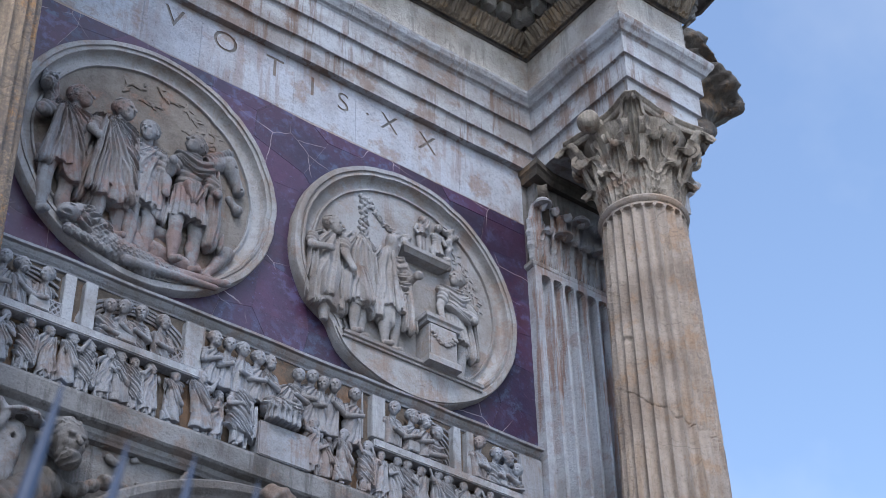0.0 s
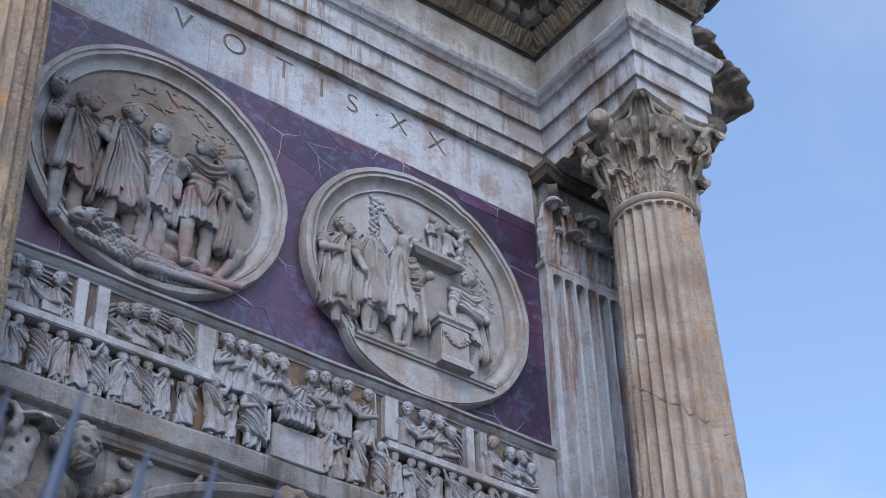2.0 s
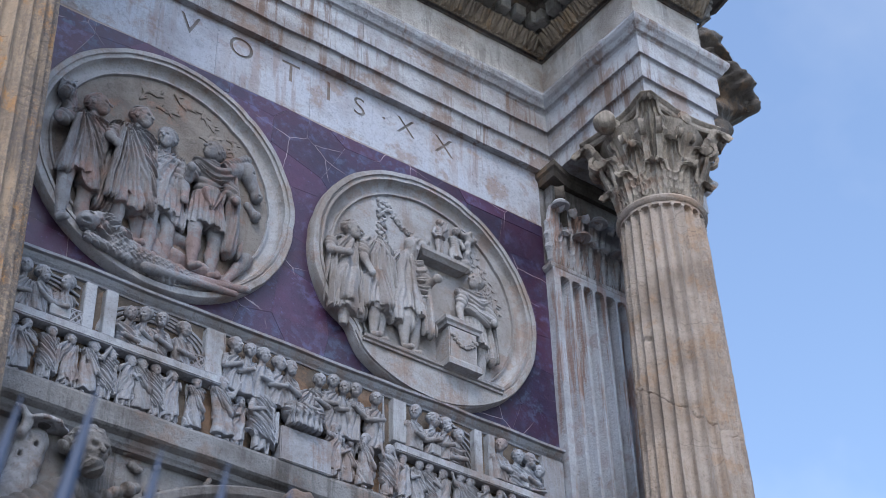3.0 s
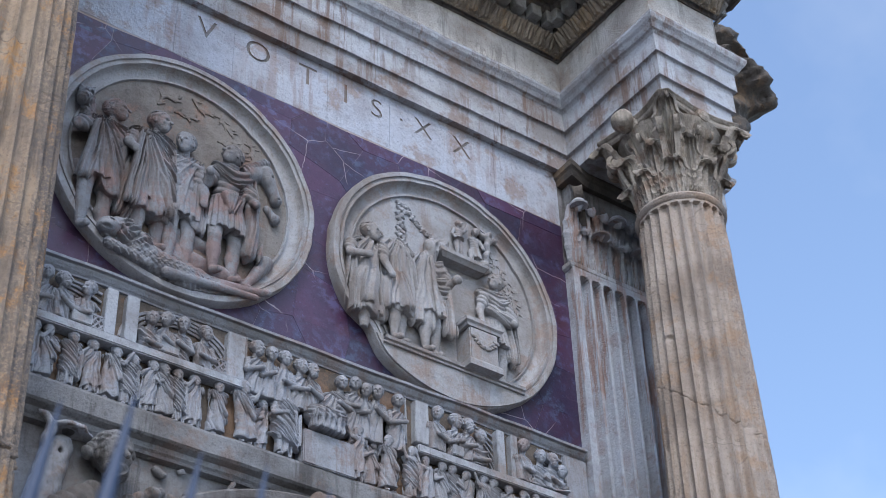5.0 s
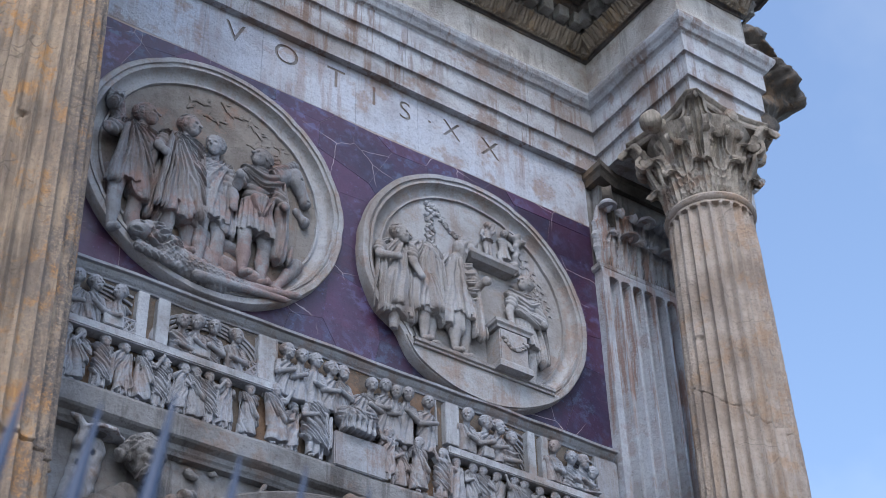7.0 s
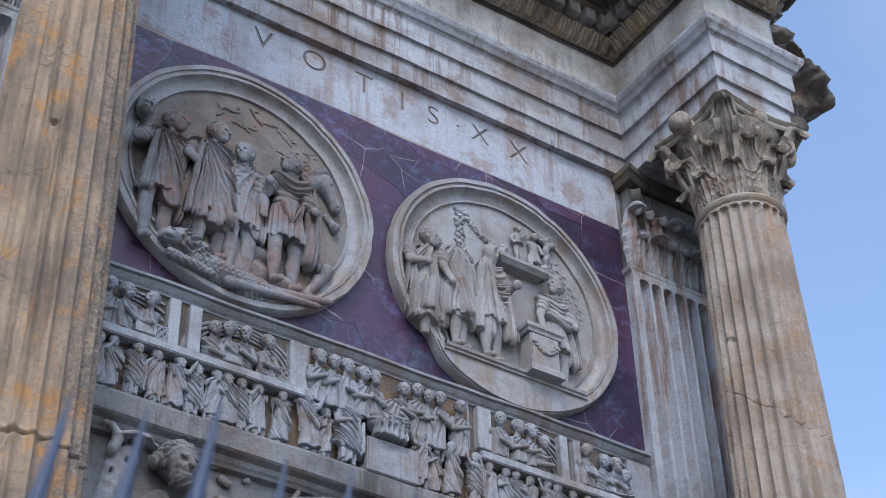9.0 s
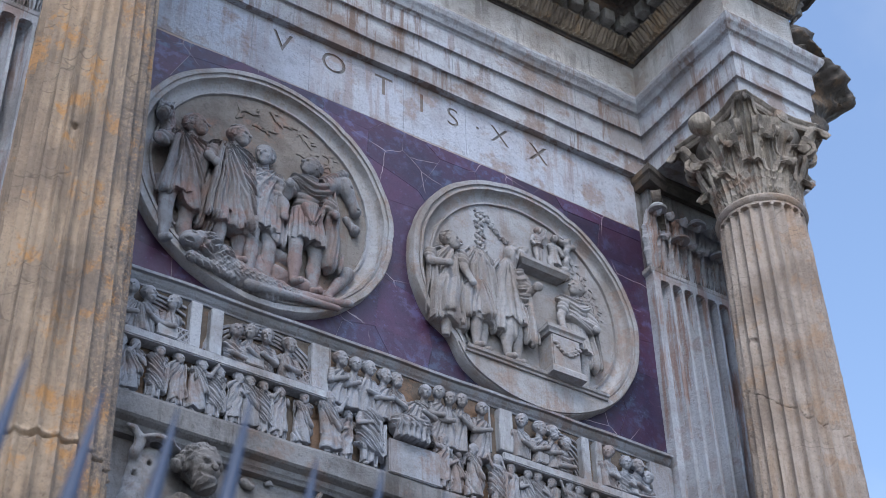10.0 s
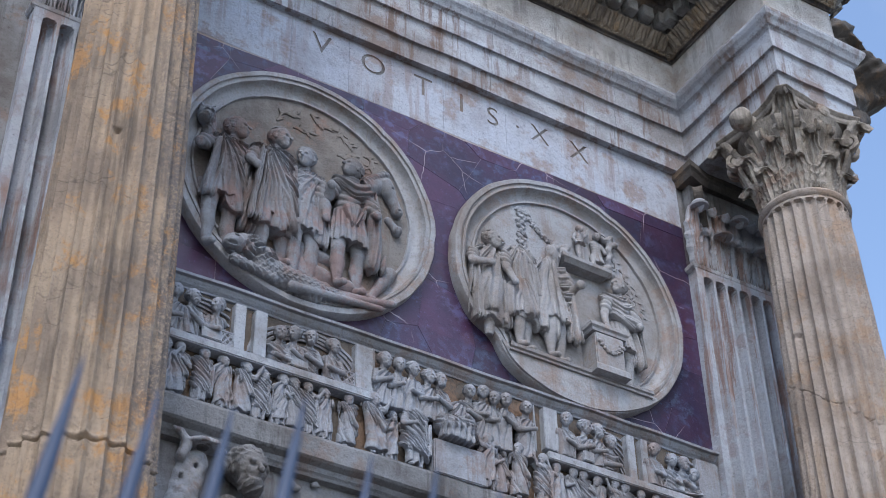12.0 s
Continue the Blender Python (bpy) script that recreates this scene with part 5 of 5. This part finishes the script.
rnd = random.Random(77)


def frieze_figure(seed, x, z, tall, flip=1, back=0.0, yaw=0.0, reach=None, head="bare", cut=None, big=1.5, wide=1.0, arms=None):
    """One of the small draped figures: a toga, a mantle or a short tunic."""
    r = random.Random(seed)
    w = wide
    kind = seed % 3
    body = (((-0.10 * w, 0.0, 0.755), (0.10 * w, 0.0, 0.755), 0.070, 0.070), ((0.0, 0.0, 0.70), (0.0, -0.01, 0.10), 0.135 * w, 0.165 * w, 0.85))
    if kind == 0:
        cloths = (dict(hull=body, fold=("fan", -0.16, 0.95, 15), depth=0.055, hem=(0.07, 0.1)), dict(hull=(((-0.12 * w, -0.10, 0.74), (0.10 * w, -0.13, 0.42), 0.045, 0.060),), fold=("fan", -0.2, 0.9, 30), depth=0.035))
    elif kind == 1:
        cloths = (dict(hull=body, fold=("swag", 0.12, 1.05, 34), depth=0.055, hem=(0.20, -0.3)), dict(hull=(((0.13 * w, -0.07, 0.66), (0.15 * w, -0.05, 0.18), 0.045, 0.060),), fold=("down", 0.05, 0, 48), depth=0.045, hem=(0.14, 0.2)), dict(hull=(((0.0, 0.02, 0.3), (0.0, 0.02, 0.08), 0.12, 0.13),), fold=("down", 0.0, 0, 42), depth=0.045, hem=(0.04, 0.0)))
    else:
        cloths = (dict(hull=body, fold=("fan", 0.10, 0.98, 14), depth=0.055, hem=(0.14, 0.35)), dict(hull=(((0.0, 0.02, 0.3), (0.0, 0.02, 0.08), 0.12, 0.14),), fold=("down", 0.0, 0, 42), depth=0.045, hem=(0.04, 0.0)))
    if arms is None:
        arms = []
        if reach:
            arms = [((0.11 * w, -0.04, 0.74), (0.15 * reach, -0.13, 0.72), (0.24 * reach, -0.17, r.uniform(0.80, 0.95)), 0.8)]
        elif r.random() < 0.6:
            sd = r.choice((-1, 1))
            arms = [((sd * 0.11 * w, -0.04, 0.73), (sd * 0.17 * w, -0.12, 0.56), (sd * r.uniform(0.0, 0.08), -0.19, r.uniform(0.56, 0.68)), 0.7)]
    figure(draped(seed, cloths=cloths, arms=arms, head=head, yaw=yaw, pitch=r.uniform(-0.1, 0.2), beard=r.random() < 0.3, big=big, w=0.12 * w, hem=0.3, cut=cut), x, z, tall, 0.72, FM, frieze, h=0.0105, flip=flip, y=-0.078 + back, tilt=r.uniform(-4, 4), low=-0.02 if cut is None else cut - 0.03)


def bust(seed, x, zh, z0, yaw, tall=0.062):
    """Head, shoulders and draped chest of one seated behind the parapet."""
    r = random.Random(seed)
    sd = r.choice((-1, 1))
    fold = r.choice((("fan", x - sd * 0.07, zh - 0.02, 17), ("swag", x + sd * 0.03, zh + 0.05, 100), ("fan", x + sd * 0.02, zh + 0.02, 20)))
    body = (((x - 0.052, -0.085, zh - 0.112), (x + 0.052, -0.085, zh - 0.112), 0.036, 0.036), ((x, -0.08, zh - 0.13), (x, -0.08, z0 - 0.05), 0.068, 0.082, 0.75))
    elbow, hand = (x + sd * 0.080, -0.125, zh - 0.205), (x - sd * r.uniform(0.0, 0.05), -0.165, zh - r.uniform(0.17, 0.22))

    def fn(P):
        d = cloth(P, body, fold, 0.017, seed=seed, k=0.02)
        d = np.minimum(d, join(rod(P, (x + sd * 0.060, -0.10, zh - 0.12), elbow, 0.030, 0.026) + 0.008 * groove(150 * P[..., 2] + 60 * P[..., 0]), rod(P, elbow, hand, 0.022, 0.016), egg(P, hand, (0.018, 0.018, 0.02)), k=0.006))
        d = join(d, rod(P, (x, -0.09, zh - 0.11), (x, -0.115, zh - 0.03), 0.028, 0.026), k=0.006)
        d = np.minimum(d, carved_head(P, (x, -0.128, zh), tall, yaw, r_pitch, seed, seed % 4 == 0))
        return np.maximum(d, z0 - P[..., 2])
    r_pitch = r.uniform(-0.25, 0.05)
    carve_world("carved_figure", fn, (x - 0.14, -0.225, z0 - 0.02), (x + 0.14, -0.03, zh + 0.085), 0.0062, FM, frieze)


# crowd below, turned to the dais in the middle
for k, x in enumerate((-4.93, -4.80, -4.68, -4.51, -4.34, -4.21, -4.08, -3.92, -3.80, -3.69, -3.57, -3.39)):
    frieze_figure(100 + k, x, 7.468, rnd.uniform(0.43, 0.46), yaw=rnd.uniform(-0.2, 0.7), reach=1 if k % 4 == 1 else None)
for k, x in enumerate((-1.63, -1.50, -1.36, -1.24, -1.10, -0.97, -0.84, -0.70, -0.56, -0.42, -0.31)):
    frieze_figure(140 + k, x, 7.468, rnd.uniform(0.42, 0.45), yaw=-rnd.uniform(0.4, 1.2), reach=-1 if k % 4 == 0 else None)
# larger figures beside the dais
for k, (x, tall) in enumerate(((-3.18, 0.51), (-2.87, 0.56), (-2.26, 0.475), (-1.97, 0.475), (-1.78, 0.45))):
    frieze_figure(171 + k, x, 7.468, tall, back=-0.022, yaw=0.35 if x < -2.5 else -1.0, head=None if k == 1 else "bare", wide=1.2 if k == 1 else 1.0, reach=(1, None, -1, None, -1)[k])
for k, x in enumerate((-3.04, -2.12)):
    frieze_figure(182 + k, x, 7.468, 0.44, back=0.02, yaw=0.2)


def seated(P):
    """The headless one enthroned on the podium: knees forward, robe over the lap."""
    lap = cloth(P, (((-2.62, -0.13, 7.885), (-2.44, -0.12, 7.905), 0.085, 0.085), ((-2.60, -0.19, 7.875), (-2.46, -0.18, 7.88), 0.055, 0.055)), ("swag", -2.52, 8.10, 95), 0.018, k=0.03)
    shins = cloth(P, (((-2.62, -0.18, 7.86), (-2.48, -0.17, 7.86), 0.062, 0.062), ((-2.61, -0.16, 7.77), (-2.47, -0.15, 7.77), 0.070, 0.075)), ("down", 0.0, 0, 100), 0.018, hem=(7.75, 0.0), k=0.03)
    chest = cloth(P, (((-2.51, -0.07, 7.92), (-2.49, -0.07, 8.08), 0.085, 0.075, 0.8), ((-2.56, -0.07, 8.10), (-2.43, -0.07, 8.10), 0.036, 0.036)), ("fan", -2.43, 8.2, 17), 0.018, k=0.03)
    arm = join(rod(P, (-2.42, -0.08, 8.08), (-2.40, -0.14, 7.98), 0.034, 0.028), rod(P, (-2.40, -0.14, 7.98), (-2.47, -0.20, 7.97), 0.024, 0.02), k=0.01)
    return np.minimum(np.minimum(lap, shins), np.minimum(chest, arm))


carve_world("carved_figure", seated, (-2.76, -0.28, 7.735), (-2.30, -0.03, 8.18), 0.0065, FM, frieze)
# heads and shoulders above: the group on the dais, then those in the framed boxes
for k, (x, zh) in enumerate(((-3.12, 8.29), (-3.00, 8.28), (-2.885, 8.285), (-2.75, 8.265), (-2.655, 8.265), (-2.40, 8.25), (-2.28, 8.285), (-2.185, 8.26), (-2.08, 8.285), (-1.895, 8.27))):
    bust(200 + k, x, zh, 7.90 if x < -2.6 else 7.84, rnd.uniform(-0.3, 0.5) if x < -2.6 else rnd.uniform(-0.9, -0.2))
for k, (x, zh) in enumerate(((-4.90, 8.29), (-4.76, 8.285), (-4.63, 8.28), (-4.45, 8.27), (-3.96, 8.215), (-3.85, 8.25), (-3.72, 8.26), (-3.54, 8.25), (-1.53, 8.29), (-1.355, 8.28), (-1.24, 8.285), (-1.12, 8.215), (-0.70, 8.28), (-0.53, 8.235), (-0.41, 8.245), (-0.325, 8.16))):
    bust(230 + k, x, zh, 7.965, rnd.uniform(-1.1, 0.6))
for x, z0, z1 in ((-3.19, 8.0, 8.385), (-1.80, 7.95, 8.36)):
    part("staff", lathe(bmesh.new(), x, -0.085, [(0.010, z0), (0.012, (z0 + z1) / 2), (0.006, z1)], 8), FM, frieze, smooth=True)
for x0, x1 in ((-4.55, -4.40), (-3.88, -3.74), (-1.40, -1.30), (-0.52, -0.44)):
    part("chest", new_box(x0, x1, -0.145, -0.05, 7.97, 8.06, bevel=0.006), post_marble, frieze)
# hollowed arch and hangings behind the heads
for j in range(4):
    bm = bmesh.new()
    r = 0.27 + 0.035 * j
    rows = []
    for k in range(25):
        a = math.pi * k / 24
        c = Vector((-3.70 + 1.22 * r * math.cos(a), 0, 8.04 + 0.92 * r * math.sin(a)))
        n = Vector((math.cos(a), 0, math.sin(a)))
        rows.append([bm.verts.new(c + n * 0.014 * math.cos(b) + Vector((0, -0.038 + 0.014 * math.sin(b), 0))) for b in (0, 1.26, 2.51, 3.77, 5.03)])
    for p, q in zip(rows, rows[1:]):
        for k in range(5):
            bm.faces.new((p[k], p[(k + 1) % 5], q[(k + 1) % 5], q[k]))
    part("niche_band", bm, FM, frieze, smooth=True)
for x0, x1 in ((-1.12, -0.95), (-0.50, -0.25), (-4.60, -4.32)):
    for j in range(6):
        bm = bmesh.new()
        rows = []
        for k in range(11):
            t = k / 10
            c = Vector((x0 + (x1 - x0) * t, -0.04, 8.36 - 0.035 * j - (0.03 + 0.035 * j) * t * t))
            rows.append([bm.verts.new(c + Vector((0, 0.012 * math.sin(b) - 0.008, 0.013 * math.cos(b)))) for b in (0, 1.26, 2.51, 3.77, 5.03)])
        for p, q in zip(rows, rows[1:]):
            for i in range(5):
                bm.faces.new((p[i], p[(i + 1) % 5], q[(i + 1) % 5], q[i]))
        part("hanging_fold", bm, FM, frieze, smooth=True)

# ---- below the frieze: arch ring, spandrel carvings ----
def arch_ring(cx, cz, prof, a0=0.0, a1=math.pi, n=64):
    bm = bmesh.new()
    rows = []
    for k in range(n + 1):
        a = a0 + (a1 - a0) * k / n
        rows.append([bm.verts.new((cx + r * math.cos(a), y, cz + r * math.sin(a))) for r, y in prof])
    for p, q in zip(rows, rows[1:]):
        for k in range(len(prof) - 1):
            bm.faces.new((p[k], p[k + 1], q[k + 1], q[k]))
    return bm


ring = thing("arch_ring", "moulded grey marble ring round the small archway", "arch", "structure")
part("moulding", arch_ring(MID, 5.0, [(2.21, 0.0), (2.21, -0.13), (2.19, -0.15), (2.14, -0.145), (2.10, -0.11), (2.08, -0.10), (1.92, -0.10), (1.91, -0.075), (1.79, -0.075), (1.78, -0.05), (1.685, -0.05), (1.685, 0.3)]), wall_marble, ring)
keystone = thing("keystone", "weathered carved console at the arch's crown", "keystone", "structure")
carve_world("console", lambda P: join(rod(P, (-2.52, -0.16, 7.06), (-2.5, -0.10, 6.6), 0.13, 0.10), egg(P, (-2.60, -0.22, 7.10), (0.12, 0.10, 0.09)), egg(P, (-2.38, -0.2, 7.05), (0.12, 0.1, 0.1)), k=0.04) + 0.012 * np.sin(P[..., 0] * 50) * np.sin(P[..., 2] * 44),
            (-2.8, -0.42, 6.4), (-2.2, 0.02, 7.17), 0.016, wall_marble, keystone)
spandrel = thing("spandrel_relief", "worn reclining river-god relief with a bearded head", "relief")


def river_head(P):
    q = P - np.array((-4.16, -0.12, 7.02), np.float32)
    x, y, z = q[..., 0], q[..., 1], q[..., 2]
    head = carved_head(P, (-4.15, -0.15, 7.02), 0.170, 0.15, -0.12, 3, True)
    lock = groove(34 * (x + 0.5 * z) + 2.5 * np.sin(14 * z + 9 * x), 1.0)
    hair = join(rod(q, (-0.02, 0.0, 0.15), (-0.13, 0.02, 0.02), 0.060, 0.060), rod(q, (0.02, -0.03, 0.165), (0.15, 0.0, 0.06), 0.040, 0.035), k=0.03) + 0.026 * lock
    return np.minimum(head, hair)


def river_body(P):
    chest = join(rod(P, (-4.2, 0.0, 6.76), (-4.5, 0.0, 6.45), 0.13, 0.20), rod(P, (-4.05, -0.06, 6.74), (-3.84, -0.09, 6.86), 0.055, 0.045), egg(P, (-3.80, -0.10, 6.88), (0.06, 0.06, 0.05)), k=0.05)
    return chest + 0.02 * groove(P[..., 0] * 30 + P[..., 2] * 22)


carve_world("carved_head", river_head, (-4.44, -0.40, 6.76), (-3.88, 0.0, 7.26), 0.0095, wall_marble, spandrel, "large bearded carved head")
carve_world("carved_body", river_body, (-4.86, -0.32, 6.2), (-3.7, 0.0, 6.95), 0.013, wall_marble, spandrel)


def jar(P):
    """A tilted water jar with a curled spout and a broad lip, two square holes in its belly."""
    body = join(rod(P, (-4.56, 0.02, 6.62), (-4.45, 0.02, 7.08), 0.115, 0.085), rod(P, (-4.60, 0.02, 6.70), (-4.55, 0.0, 7.08), 0.05, 0.04), k=0.03)
    spout = join(rod(P, (-4.58, -0.05, 7.06), (-4.55, -0.07, 7.16), 0.040, 0.034), rod(P, (-4.55, -0.07, 7.16), (-4.60, -0.08, 7.22), 0.030, 0.024), rod(P, (-4.60, -0.08, 7.22), (-4.66, -0.08, 7.235), 0.022, 0.014), k=0.015)
    lip = np.abs(egg(P, (-4.43, -0.05, 7.16), (0.115, 0.09, 0.045))) - 0.014
    lip = np.maximum(lip, 7.155 - P[..., 2])
    holes = np.minimum(egg(P, (-4.565, -0.09, 6.92), (0.016, 0.10, 0.030)), egg(P, (-4.475, -0.08, 7.01), (0.016, 0.10, 0.022)))
    return np.maximum(np.minimum(join(body, spout, k=0.02), lip) + 0.005 * np.sin(P[..., 0] * 60) * np.sin(P[..., 2] * 55), -holes)


carve_world("carved_jar", jar, (-4.86, -0.24, 6.5), (-4.20, 0.0, 7.28), 0.0095, marble, spandrel, "pale water jar with a curled spout")
for k, (x, z, r) in enumerate(((-3.77, 7.10, 0.040), (-3.60, 7.15, 0.026), (-3.84, 7.20, 0.03), (-3.55, 6.98, 0.028), (-3.44, 7.02, 0.024), (-3.66, 6.93, 0.03))):
    carve_world("carved_stub", lump_fn(k, (x, -0.02, z), (x + r, -0.03, z - r * 0.4), r, r * 0.7, 0.008, 50.0), (x - 0.12, -0.14, z - 0.12), (x + 0.14, 0.0, z + 0.1), 0.012, wall_marble, spandrel)
carve_world("carved_reeds", lambda P: join(rod(P, (-3.30, -0.04, 6.98), (-3.22, -0.06, 7.16), 0.03, 0.02), rod(P, (-3.24, -0.05, 7.06), (-3.06, -0.07, 7.14), 0.028, 0.02), rod(P, (-3.2, -0.05, 7.05), (-3.08, -0.06, 7.06), 0.022, 0.03), k=0.02),
            (-3.42, -0.16, 6.88), (-2.96, 0.02, 7.22), 0.012, wall_marble, spandrel)


# ---- iron fence in the foreground ----
def fence_bar(x, z):
    ob = thing("fence_bar", "leaning blue-grey painted iron fence bar with a long point", "fence bar", group="fence bars")
    bm = lathe(bmesh.new(), 0, 0, [(0.019, -3.6), (0.019, -0.45)], 12)
    tip = lathe(bmesh.new(), 0, 0, [(0.019, -0.45), (0.0195, -0.40), (0.016, -0.26), (0.009, -0.11), (0.004, -0.03), (0.001, 0.0)], 12)
    for piece in (part("bar", bm, iron, ob, smooth=True), part("point", tip, iron, ob, "long tapering point", True)):
        piece.matrix_basis = Matrix.Translation((x, -6.17, z)) @ Matrix.Rotation(radians(9), 4, "Y")
    return ob


for k in range(17):
    fence_bar(-8.58 + 0.1555 * k, 3.10 + (0.07 if k % 6 == 0 else 0.0) + 0.012 * math.sin(k * 2.3))
